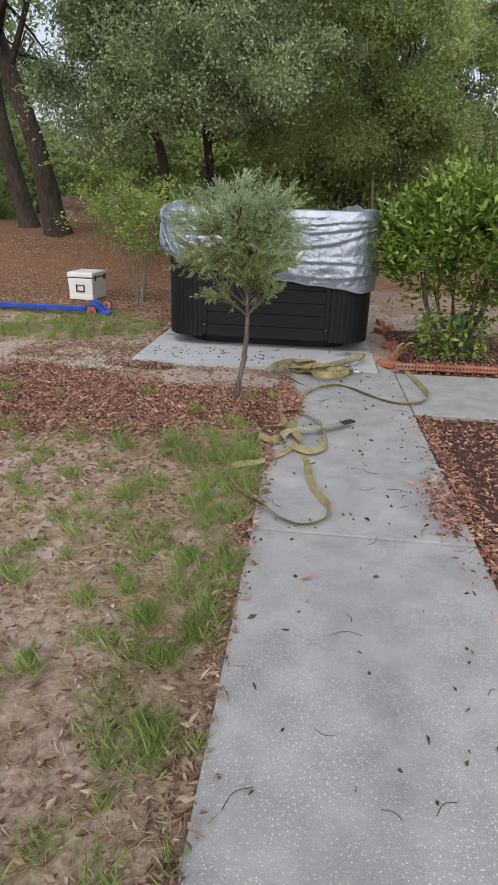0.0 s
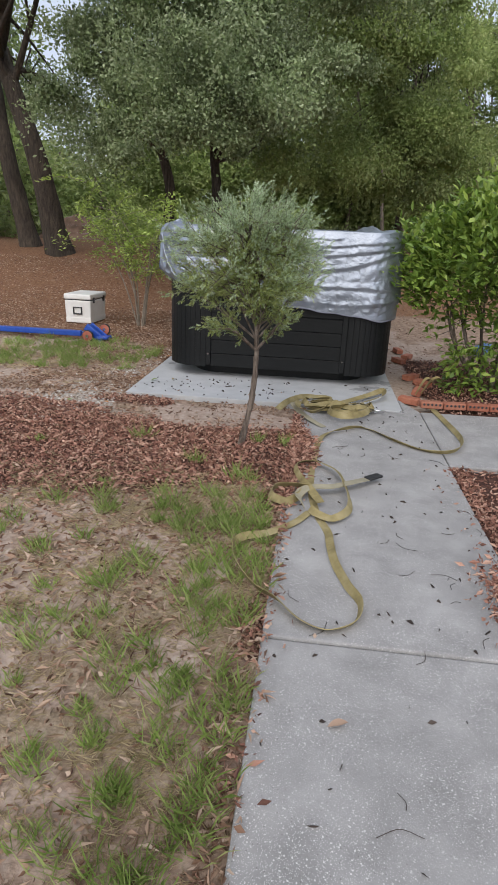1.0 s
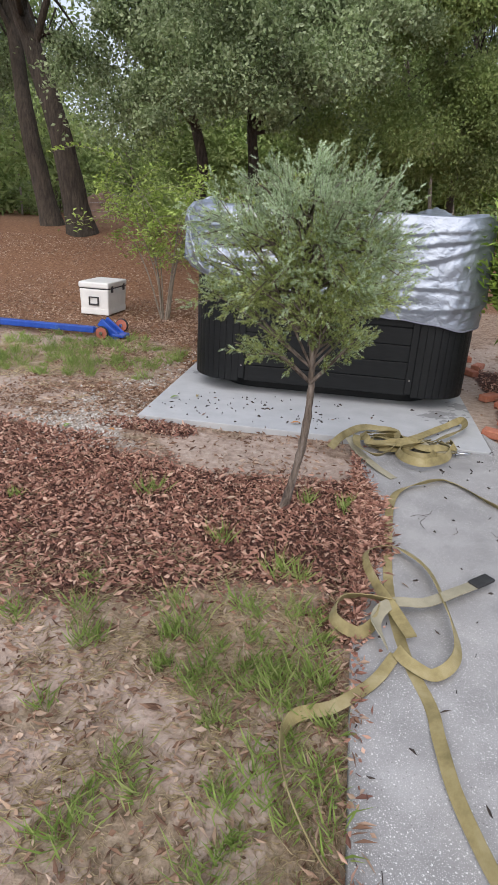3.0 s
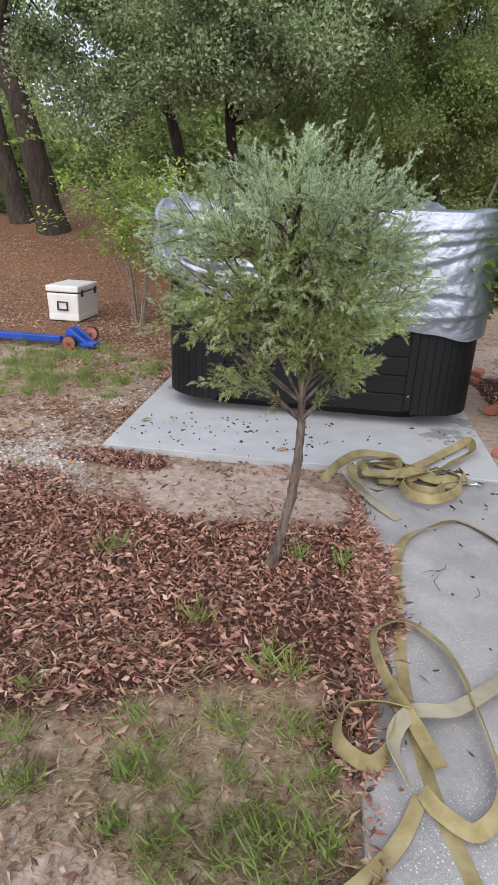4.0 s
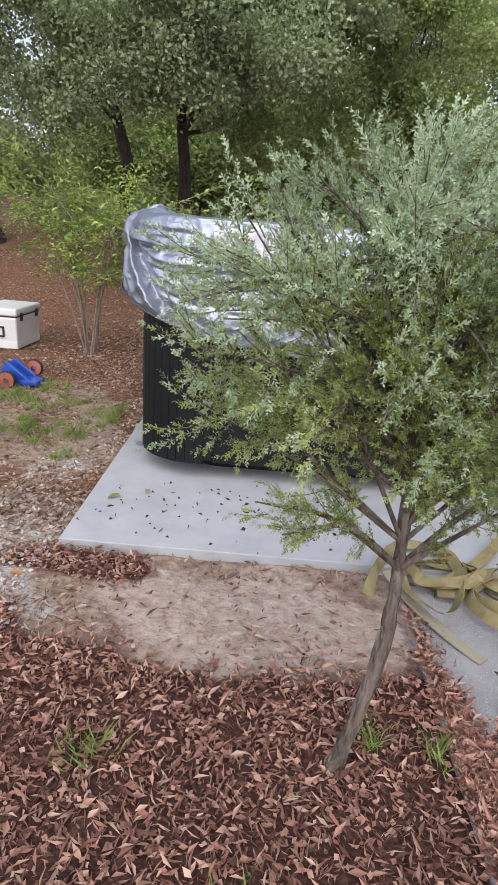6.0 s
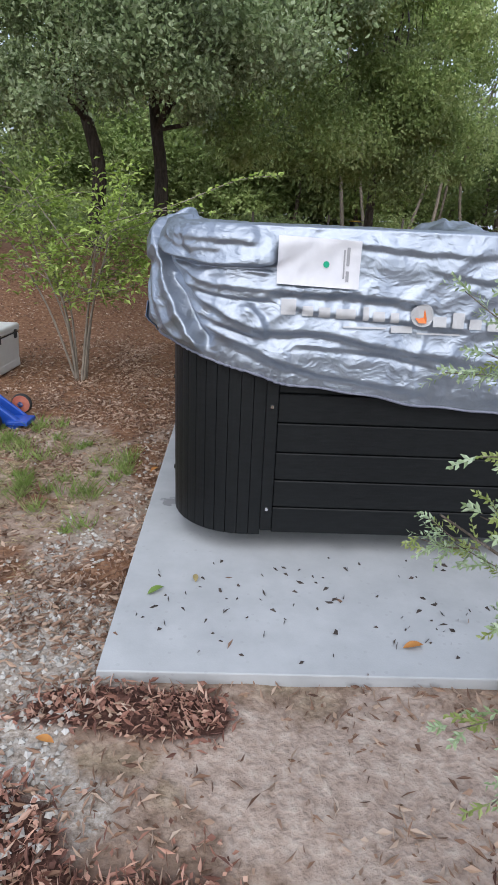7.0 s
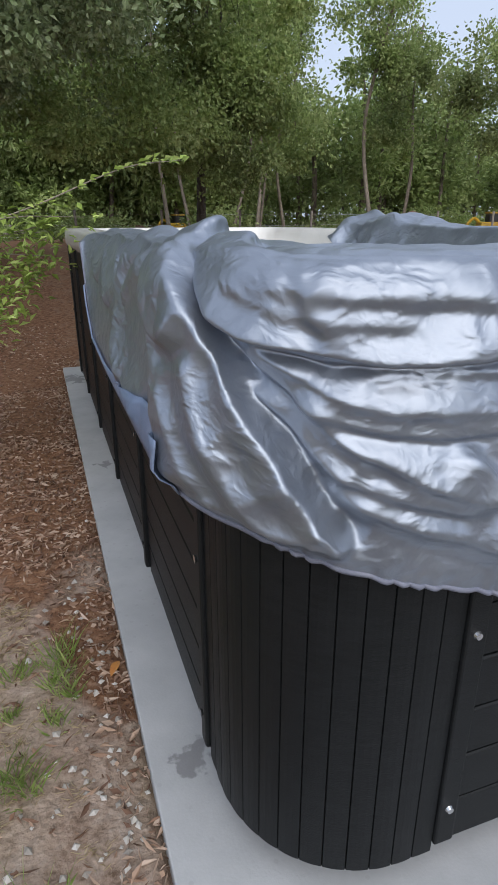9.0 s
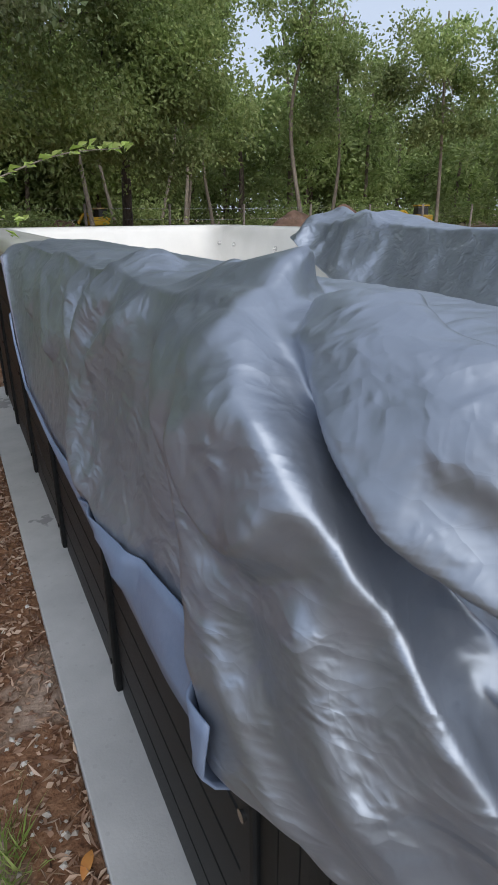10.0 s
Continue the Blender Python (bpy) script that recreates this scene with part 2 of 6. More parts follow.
def speckled(m, colour, scale, radius, amount):
    """Adds small pale or dark specks, as of shell or grit, to a surface."""
    nt = m.node_tree
    L = nt.links.new
    bs = nt.nodes["Principled BSDF"]
    src = bs.inputs["Base Color"].links[0].from_socket
    vor = nt.nodes.new("ShaderNodeTexVoronoi")
    vor.inputs["Scale"].default_value = scale
    geo = nt.nodes.new("ShaderNodeNewGeometry")
    L(geo.outputs["Position"], vor.inputs["Vector"])
    near = nt.nodes.new("ShaderNodeMath")
    near.operation = "LESS_THAN"
    near.inputs[1].default_value = radius
    L(vor.outputs["Distance"], near.inputs[0])
    patch = nt.nodes.new("ShaderNodeTexNoise")
    patch.inputs["Scale"].default_value, patch.inputs["Detail"].default_value = 2.2, 3
    L(geo.outputs["Position"], patch.inputs["Vector"])
    mr = nt.nodes.new("ShaderNodeMapRange")
    mr.inputs["From Min"].default_value, mr.inputs["From Max"].default_value = 0.28, 0.55
    mr.inputs["To Max"].default_value = amount
    L(patch.outputs["Fac"], mr.inputs["Value"])
    mul = nt.nodes.new("ShaderNodeMath")
    mul.operation = "MULTIPLY"
    L(near.outputs[0], mul.inputs[0])
    L(mr.outputs[0], mul.inputs[1])
    mix = nt.nodes.new("ShaderNodeMixRGB")
    mix.inputs[2].default_value = (*colour, 1)
    L(mul.outputs[0], mix.inputs[0])
    L(src, mix.inputs[1])
    L(mix.outputs[0], bs.inputs["Base Color"])
    return m


M_PATH = surface("weathered_shell_concrete", [(0.22, 0.217, 0.213), (0.275, 0.27, 0.266), (0.33, 0.325, 0.32)], 5, 0.85, 0.35, 140, blot=0.08, blot_scale=2.0, bump_dist=0.004)
speckled(M_PATH, (0.6, 0.59, 0.58), 80, 0.2, 0.9)
speckled(M_PATH, (0.5, 0.49, 0.48), 210, 0.3, 0.7)
speckled(M_PATH, (0.1, 0.095, 0.09), 60, 0.12, 0.6)
speckled(M_PAD, (0.3, 0.3, 0.31), 21, 0.16, 0.3)

from mathutils.bvhtree import BVHTree

# ---- numbers of the plan ----
PATH_L, PATH_R, PATH_Z = -0.22, 0.885, 0.03
PAD_X0, PAD_X1, PAD_Y0, PAD_Y1, PAD_Z = -1.835, 0.725, 5.87, 12.75, 0.04
TUB_X0, TUB_X1, TUB_Y0, TUB_Y1, TUB_R, RIM_Z = -1.67, 0.67, 6.69, 12.42, 0.35, 1.53


def vnoise(x, y, scale, seed=0):
    """Smooth value noise, 0 to 1."""
    x, y = np.asarray(x, float) * scale + 37.7 * seed, np.asarray(y, float) * scale - 19.3 * seed
    i, j = np.floor(x), np.floor(y)
    f, g = x - i, y - j
    f, g = f * f * (3 - 2 * f), g * g * (3 - 2 * g)

    def h(a, b):
        s = np.sin(a * 127.1 + b * 311.7 + seed * 74.7) * 43758.5453
        return s - np.floor(s)
    return (h(i, j) * (1 - f) + h(i + 1, j) * f) * (1 - g) + (h(i, j + 1) * (1 - f) + h(i + 1, j + 1) * f) * g


def fbm(x, y, scale, seed=0, octaves=4):
    return sum(vnoise(x, y, scale * 2 ** k, seed + 5 * k) * 0.5 ** k for k in range(octaves)) / (2 - 0.5 ** (octaves - 1))


def sstep(a, b, v):
    t = np.clip((np.asarray(v, float) - a) / (b - a), 0, 1)
    return t * t * (3 - 2 * t)


def blob(x, y, cx, cy, rx, ry):
    """1 in the middle of an ellipse, 0 outside, with a ragged edge."""
    d = np.hypot((x - cx) / rx, (y - cy) / ry) + (fbm(x, y, 2.8, 3) - 0.5) * 1.7
    return 1 - sstep(0.55, 1.35, d)


def zones(x, y):
    """Weights of mulch, grass, sand, leaf litter and gravel on the ground."""
    x, y = np.asarray(x, float), np.asarray(y, float)
    rag = (fbm(x, y, 1.8, 1) - 0.5) * 1.3
    band = sstep(3.55, 4.25, y + rag * 0.8 - 0.12 * (x + 1)) * (1 - sstep(5.05, 5.35, y + rag * 0.4 + 0.22 * (x + 1.0) * (x < -1)))
    mulch = band * sstep(-3.3, -2.4, x + rag) * (x < 0.0)
    mulch = np.maximum(mulch, 0.75 * sstep(0.4, 0.6, fbm(x, y, 3.1, 17)) * (1 - sstep(0.01, 0.15, np.abs(x - PATH_L + 0.03) + rag * 0.12)) * sstep(1.6, 2.3, y) * (1 - sstep(5.3, 5.6, y)))
    mulch = np.maximum(mulch, sstep(PATH_R - 0.1, PATH_R, x) * (1 - sstep(4.55, 4.62, y)) * (x < 6))
    mulch = np.maximum(mulch, sstep(0.95, 1.1, x + rag * 0.3) * sstep(5.9, 6.0, y) * (1 - sstep(8.0, 9.0, y)) * (x < 6))
    mulch = np.maximum(mulch, blob(x, y, -1.7, 5.72, 0.3, 0.12))
    sand = np.maximum.reduce([
        blob(x, y, -0.8, 5.5, 0.75, 0.33), 0.75 * blob(x, y, -1.3, 3.35, 0.5, 0.2), 0.7 * blob(x, y, -1.9, 3.5, 0.35, 0.15), blob(x, y, -3.1, 6.1, 0.9, 0.45),
        blob(x, y, -2.6, 4.4, 0.3, 0.2), 0.5 * blob(x, y, -1.0, 1.75, 0.4, 0.2), 0.55 * blob(x, y, -1.55, 2.3, 0.4, 0.18), 0.4 * blob(x, y, -0.75, 1.1, 0.3, 0.2),
        0.42 * blob(x, y, -2.2, 7.6, 0.55, 1.6), 0.45 * blob(x, y, -2.3, 9.8, 0.5, 1.2), 0.9 * blob(x, y, 1.0, 8.6, 0.7, 2.6), 0.6 * blob(x, y, -2.2, 6.3, 0.6, 0.5),
        0.85 * sstep(0.53, 0.61, fbm(x, y, 1.9, 55)) * (x < -0.45) * (1 - sstep(3.6, 4.2, y)), 0.8 * sstep(0.5, 0.6, fbm(x, y, 1.6, 56)) * (x < -2.7) * sstep(5.2, 5.8, y) * (1 - sstep(8.2, 8.8, y))])
    gravel = np.maximum(blob(x, y, -2.15, 5.95, 0.42, 0.85), 0.3 * blob(x, y, -2.0, 7.2, 0.14, 0.9))
    litter = sstep(8.3, 9.2, y + rag * 1.2 + 0.1 * (x + 4)) * (1 - sstep(24, 30, y)) * (1 - sstep(-2.0, -1.4, x + rag))
    litter = np.maximum(litter, sstep(12.8, 13.5, y) * (1 - sstep(26, 32, y)) * 0.6)
    litter = np.maximum(litter, 0.75 * sstep(0.42, 0.56, fbm(x, y, 2.6, 27)) * sstep(5.9, 6.4, y) * sstep(-2.9, -2.4, x) * (x < PAD_X0))
    grass = (1 - sstep(8.0, 9.0, y + rag)) * (1 - mulch) * (1 - sand) * (x < -0.1) * (0.35 + 0.65 * sstep(0.45, 0.62, fbm(x, y, 1.3, 9)))
    grass = np.maximum(grass * (1 - gravel), np.maximum(0.8 * blob(x, y, -4.2, 7.3, 1.8, 0.6), 0.9 * sstep(24, 30, y)))
    return mulch, grass, sand, litter, gravel


def ground_z(x, y):
    x, y = np.asarray(x, float), np.asarray(y, float)
    start = 13.2 - 2.6 * (1 - sstep(-5.0, -2.6, x))
    z = 1.0 * sstep(0, 6.5, y - start)
    z = z + 0.035 * (fbm(x, y, 0.9, 2) - 0.5) + 0.02 * (fbm(x, y, 6, 4) - 0.5) - 0.005
    slab = (x > PATH_L + 0.03) & (x < PATH_R - 0.03) & (y < 6.0) | (x > PAD_X0 + 0.03) & (x < PAD_X1 - 0.03) & (y > PAD_Y0 + 0.03) & (y < PAD_Y1 - 0.03) | (x > PATH_R - 0.1) & (y > 4.63) & (y < 5.92) & (x < 8)
    mulch = zones(x, y)[0]
    return np.where(slab, -0.08, z + 0.018 * mulch * (y < 12))


def ground_material():
    m = bpy.data.materials.new("yard_ground")
    m.use_nodes = True
    nt = m.node_tree
    L = nt.links.new
    bs = nt.nodes["Principled BSDF"]
    geo = nt.nodes.new("ShaderNodeNewGeometry")

    def noisy(scale, colours, detail=8):
        n = nt.nodes.new("ShaderNodeTexNoise")
        n.inputs["Scale"].default_value, n.inputs["Detail"].default_value, n.inputs["Roughness"].default_value = scale, detail, 0.7
        L(geo.outputs["Position"], n.inputs["Vector"])
        r = ramp(nt, colours, [0.3 + 0.4 * k / (len(colours) - 1) for k in range(len(colours))])
        L(n.outputs["Fac"], r.inputs[0])
        return r.outputs[0]
    soil = noisy(14, [(0.12, 0.08, 0.055), (0.28, 0.2, 0.15), (0.46, 0.365, 0.29)])
    looks = {"mulch": noisy(45, [(0.02, 0.01, 0.008), (0.07, 0.034, 0.026), (0.16, 0.085, 0.062)]),
             "sand": noisy(20, [(0.26, 0.19, 0.15), (0.39, 0.305, 0.25), (0.5, 0.42, 0.355)]),
             "litter": noisy(22, [(0.07, 0.035, 0.022), (0.2, 0.105, 0.06), (0.33, 0.2, 0.125)]),
             "gravel": noisy(50, [(0.16, 0.12, 0.09), (0.36, 0.31, 0.26), (0.56, 0.52, 0.48)]),
             "grass": noisy(24, [(0.13, 0.095, 0.06), (0.28, 0.215, 0.15), (0.45, 0.365, 0.28)])}
    out = soil
    for key in ("grass", "sand", "litter", "gravel", "mulch"):
        at = nt.nodes.new("ShaderNodeAttribute")
        at.attribute_name = key
        edge = nt.nodes.new("ShaderNodeTexNoise")
        edge.inputs["Scale"].default_value, edge.inputs["Detail"].default_value, edge.inputs["Roughness"].default_value = 7, 9, 0.75
        L(geo.outputs["Position"], edge.inputs["Vector"])
        add = nt.nodes.new("ShaderNodeMath")
        add.operation = "ADD"
        L(at.outputs["Fac"], add.inputs[0])
        L(edge.outputs["Fac"], add.inputs[1])
        mr = nt.nodes.new("ShaderNodeMapRange")
        mr.inputs["From Min"].default_value, mr.inputs["From Max"].default_value = 0.82, 1.12
        L(add.outputs[0], mr.inputs["Value"])
        mix = nt.nodes.new("ShaderNodeMixRGB")
        L(mr.outputs[0], mix.inputs[0])
        L(out, mix.inputs[1])
        L(looks[key], mix.inputs[2])
        out = mix.outputs[0]
    L(out, bs.inputs["Base Color"])
    bs.inputs["Roughness"].default_value = 0.95
    bs.inputs["Specular IOR Level"].default_value = 0.2
    n = nt.nodes.new("ShaderNodeTexNoise")
    n.inputs["Scale"].default_value, n.inputs["Detail"].default_value = 40, 6
    L(geo.outputs["Position"], n.inputs["Vector"])
    b = nt.nodes.new("ShaderNodeBump")
    b.inputs["Strength"].default_value, b.inputs["Distance"].default_value = 0.8, 0.02
    L(n.outputs["Fac"], b.inputs["Height"])
    L(b.outputs[0], bs.inputs["Normal"])
    return m


def build_ground():
    gx = np.unique(np.concatenate([np.linspace(-400, -60, 12), np.linspace(-60, -8, 40), np.arange(-8, 3.5, 0.05), np.linspace(3.5, 60, 45), np.linspace(60, 400, 12)]))
    gy = np.unique(np.concatenate([np.linspace(-300, -10, 12), np.linspace(-10, -0.5, 12), np.arange(-0.5, 11, 0.05), np.linspace(11, 30, 60), np.linspace(30, 90, 24), np.linspace(90, 500, 10)]))
    X, Y = np.meshgrid(gx, gy, indexing="xy")
    V = np.stack([X, Y, ground_z(X, Y)], -1).reshape(-1, 3)
    w, h = len(gx), len(gy)
    i, j = np.meshgrid(np.arange(w - 1), np.arange(h - 1), indexing="xy")
    a = (j * w + i).reshape(-1)
    me = mesh_of("ground", V, np.stack([a, a + 1, a + w + 1, a + w], -1), True)
    for key, vals in zip(("mulch", "grass", "sand", "litter", "gravel"), zones(X, Y)):
        me.attributes.new(key, "FLOAT", "POINT").data.foreach_set("value", np.ascontiguousarray(vals.reshape(-1), dtype=np.float32))
    tagged(part("ground", me, ground_material()), "patchy yard of sand, dry leaves, weeds and mulch", "ground", kind="structure")


def slab(points, z0, z1, bevel=0.012):
    bm = bmesh.new()
    bottom = [bm.verts.new((x, y, z0)) for x, y in points]
    f = bm.faces.new(bottom)
    up = bmesh.ops.extrude_face_region(bm, geom=[f])["geom"]
    tops = [v for v in up if isinstance(v, bmesh.types.BMVert)]
    bmesh.ops.translate(bm, vec=(0, 0, z1 - z0), verts=tops)
    edges = [e for e in bm.edges if all(v.co.z > z1 - 1e-5 for v in e.verts)]
    bmesh.ops.bevel(bm, geom=edges, offset=bevel, segments=2, profile=0.5, affect="EDGES")
    return bm


def build_paving():
    path = thing("footpath", "worn pale grey concrete footpath with shell aggregate", "path", kind="structure")
    rects = [[(PATH_L, -3.0), (PATH_R, -3.0), (PATH_R, 0.05), (PATH_L, 0.05)],
             [(PATH_L, 0.06), (PATH_R, 0.06), (PATH_R, 2.56), (PATH_L, 2.56)],
             [(PATH_L, 2.568), (PATH_R, 2.568), (PATH_R, 5.93), (PAD_X1 + 0.01, 6.33), (PAD_X1 + 0.01, PAD_Y0 - 0.006), (PATH_L, PAD_Y0 - 0.006)],
             [(PATH_R + 0.008, 4.6), (3.4, 4.72), (3.4, 6.02), (PATH_R + 0.008, 5.93)],
             [(3.408, 4.72), (7.0, 4.9), (7.0, 6.2), (3.408, 6.02)]]
    for k, r in enumerate(rects):
        part("slab", slab(r, -0.1, PATH_Z - 0.002 * (k % 2)), M_PATH, path)
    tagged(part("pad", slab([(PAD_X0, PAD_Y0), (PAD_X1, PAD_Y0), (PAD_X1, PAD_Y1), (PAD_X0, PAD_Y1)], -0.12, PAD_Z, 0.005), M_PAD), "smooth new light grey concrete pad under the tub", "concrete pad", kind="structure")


# ---- the tub ----
def around(s, off=0.0):
    """Point and outward normal on the tub's outline, s metres from the middle of its first corner: minus along its side, plus along its front."""
    s = np.asarray(s, float)
    q = TUB_R * np.pi / 4
    front = TUB_X1 - TUB_X0 - 2 * TUB_R
    x, y, nx, ny = (np.zeros_like(s) for _ in range(4))
    side = s < -q
    x[side], y[side], nx[side], ny[side] = TUB_X0, TUB_Y0 + TUB_R + (-q - s[side]), -1, 0
    c1 = (s >= -q) & (s < q)
    a = np.pi + (s[c1] + q) / TUB_R
    x[c1], y[c1], nx[c1], ny[c1] = TUB_X0 + TUB_R + TUB_R * np.cos(a), TUB_Y0 + TUB_R + TUB_R * np.sin(a), np.cos(a), np.sin(a)
    fr = (s >= q) & (s < q + front)
    x[fr], y[fr], nx[fr], ny[fr] = TUB_X0 + TUB_R + s[fr] - q, TUB_Y0, 0, -1
    c2 = (s >= q + front) & (s < 3 * q + front)
    a = 1.5 * np.pi + (s[c2] - q - front) / TUB_R
    x[c2], y[c2], nx[c2], ny[c2] = TUB_X1 - TUB_R + TUB_R * np.cos(a), TUB_Y0 + TUB_R + TUB_R * np.sin(a), np.cos(a), np.sin(a)
    sr = s >= 3 * q + front
    x[sr], y[sr], nx[sr], ny[sr] = TUB_X1, TUB_Y0 + TUB_R + s[sr] - 3 * q - front, 1, 0
    return np.stack([x + nx * off, y + ny * off], -1), np.stack([nx, ny], -1)


def rounded_ring(x0, x1, y0, y1, r, n=10):
    P = []
    for cx, cy, a0 in ((x1 - r, y0 + r, -90), (x1 - r, y1 - r, 0), (x0 + r, y1 - r, 90), (x0 + r, y0 + r, 180)):
        for k in range(n + 1):
            a = radians(a0 + 90 * k / n)
            P.append((cx + r * math.cos(a), cy + r * math.sin(a)))
    return P


def lofted(rings, cap_bottom=True, cap_top=True):
    bm = bmesh.new()
    rows = [[bm.verts.new((x, y, z)) for x, y in P] for P, z in rings]
    for a, b in zip(rows, rows[1:]):
        for k in range(len(a)):
            m = (k + 1) % len(a)
            bm.faces.new((a[k], a[m], b[m], b[k]))
    if cap_bottom:
        bm.faces.new(rows[0][::-1])
    if cap_top:
        bm.faces.new(rows[-1])
    return bm


def build_tub():
    tub = thing("swim_spa", "long swim spa with black plank panels and white acrylic shell", "hot tub", at=(-0.5, 9.5, PAD_Z))
    low = (-0.5, 9.5, PAD_Z)

    def add(name, bm, mat, label="", smooth=False, parent=tub):
        me = bm_mesh(name, bm, smooth)
        me.transform(Matrix.Translation([-v for v in low]))
        return part(name, me, mat, parent, label)
    i = 0.03
    core = [(rounded_ring(TUB_X0 + i + e, TUB_X1 - i - e, TUB_Y0 + i + e, TUB_Y1 - i - e, TUB_R - i), z) for e, z in ((0.2, PAD_Z), (0.2, 0.16), (0, 0.16), (0, 1.38))]
    add("base", lofted(core, True, False), M_BLACK)
    # acrylic shell: lip, inner walls, floor
    shell = []
    for inset, z, r in ((-0.01, 1.385, 0.36), (-0.02, 1.40, 0.37), (-0.02, RIM_Z - 0.02, 0.37), (0.0, RIM_Z, 0.35), (0.2, RIM_Z, 0.25), (0.225, RIM_Z - 0.015, 0.23), (0.24, RIM_Z - 0.06, 0.22), (0.3, 0.75, 0.25), (0.34, 0.45, 0.25)):
        shell.append((rounded_ring(TUB_X0 + inset, TUB_X1 - inset, TUB_Y0 + inset, TUB_Y1 - inset, r), z))
    add("shell", lofted(shell, False, True), M_ACRYLIC, "glossy white acrylic shell", True)
    for y in (11.68, 10.9, 12.0):
        bolt = cyl((TUB_X1 - 0.262, y, 1.37), 0.018, 0.02, "x", 14)
        cyl((TUB_X1 - 0.274, y, 1.37), 0.009, 0.012, "x", 10, bm=bolt)
        add("jet_cap", bolt, M_STEEL, "small steel fitting")
    # front planks
    levels = [0.152, 0.289, 0.429, 0.567, 0.71, 0.848, 0.987, 1.126, 1.265, 1.38]

    def planks(a, b, axis, at, sign):
        for z0, z1 in zip(levels, levels[1:]):
            c, size = ((a + b) / 2, (z0 + z1) / 2), (b - a, z1 - z0 - 0.006)
            if axis == "x":
                add("plank", box((c[0], at + sign * -0.011, c[1]), (size[0], 0.022, size[1]), 0.004, 1), M_BLACK)
            else:
                add("plank", box((at + sign * -0.011, c[0], c[1]), (0.022, size[0], size[1]), 0.004, 1), M_BLACK)
    planks(-1.18, 0.18, "x", TUB_Y0 + 0.006, -1)
    planks(-1.18, 0.18, "x", TUB_Y1 - 0.006, 1)
    seams = [7.16, 8.155, 9.15, 10.115, 11.1, 11.95]
    for x, sign in ((TUB_X0 + 0.006, -1), (TUB_X1 - 0.006, 1)):
        for a, b in zip(seams, seams[1:]):
            planks(a + 0.025, b - 0.025, "y", x, sign)
        for y in seams:
            add("batten", box((x + sign * 0.004, y, 0.775), (0.03, 0.05, 1.21), 0.008, 2), M_BLACK)
            for z in (0.286, 0.79):
                add("screw", cyl((x + sign * 0.022, y, z), 0.011, 0.008, "x", 12, 0.008), M_STEEL, "small bright steel screw")
    for x in (-1.208, 0.185):
        for y, sign in ((TUB_Y0 + 0.006, -1), (TUB_Y1 - 0.006, 1)):
            add("batten", box((x, y + sign * 0.002, 0.775), (0.055, 0.026, 1.21), 0.006, 2), M_BLACK)
            for z in (0.286, 0.79):
                add("screw", cyl((x, y + sign * 0.018, z), 0.011, 0.008, "y", 12, 0.008), M_STEEL, "small bright steel screw")
    # ribbed corner panels
    q = TUB_R * math.pi / 4

    def corner(s0, s1, flip_y):
        n = int(round((s1 - s0) / 0.058))
        S, O = [], []
        for k in range(n):
            a, b = s0 + (s1 - s0) * k / n, s0 + (s1 - s0) * (k + 1) / n
            for f, o in ((0.0, -0.0045), (0.035, 0.0), (0.35, 0.001), (0.65, 0.001), (0.965, 0.0), (1.0, -0.0045)):
                S.append(a + (b - a) * f)
                O.append(o)
        P, N = around(np.array(S))
        P = P + N * np.array(O)[:, None]
        if flip_y:
            P[:, 1] = TUB_Y0 + TUB_Y1 - P[:, 1]
        bm = bmesh.new()
        rows = [[bm.verts.new((x, y, z)) for x, y in P] for z in (0.145, 1.38)]
        for k in range(len(P) - 1):
            bm.faces.new((rows[0][k], rows[0][k + 1], rows[1][k + 1], rows[1][k]))
        return bm
    front = TUB_X1 - TUB_X0 - 2 * TUB_R
    for flip_y in (False, True):
        add("corner_panel", corner(-q - 0.095, q + 0.085, flip_y), M_BLACK, "rounded corner panel with upright ribs")
        add("corner_panel", corner(q + front - 0.105, 3 * q + front + 0.095, flip_y), M_BLACK, "rounded corner panel with upright ribs")
    return tub


# ---- the silver cover, pulled half over the tub ----
M_LINING = surface("blue_lining", [(0.16, 0.215, 0.33), (0.22, 0.275, 0.4)], 8, 0.45, 0.1, metal=0.15, blot=0.1)
M_HEM = surface("navy_piping", [(0.14, 0.15, 0.2), (0.2, 0.21, 0.26)], 20, 0.6, 0.1)


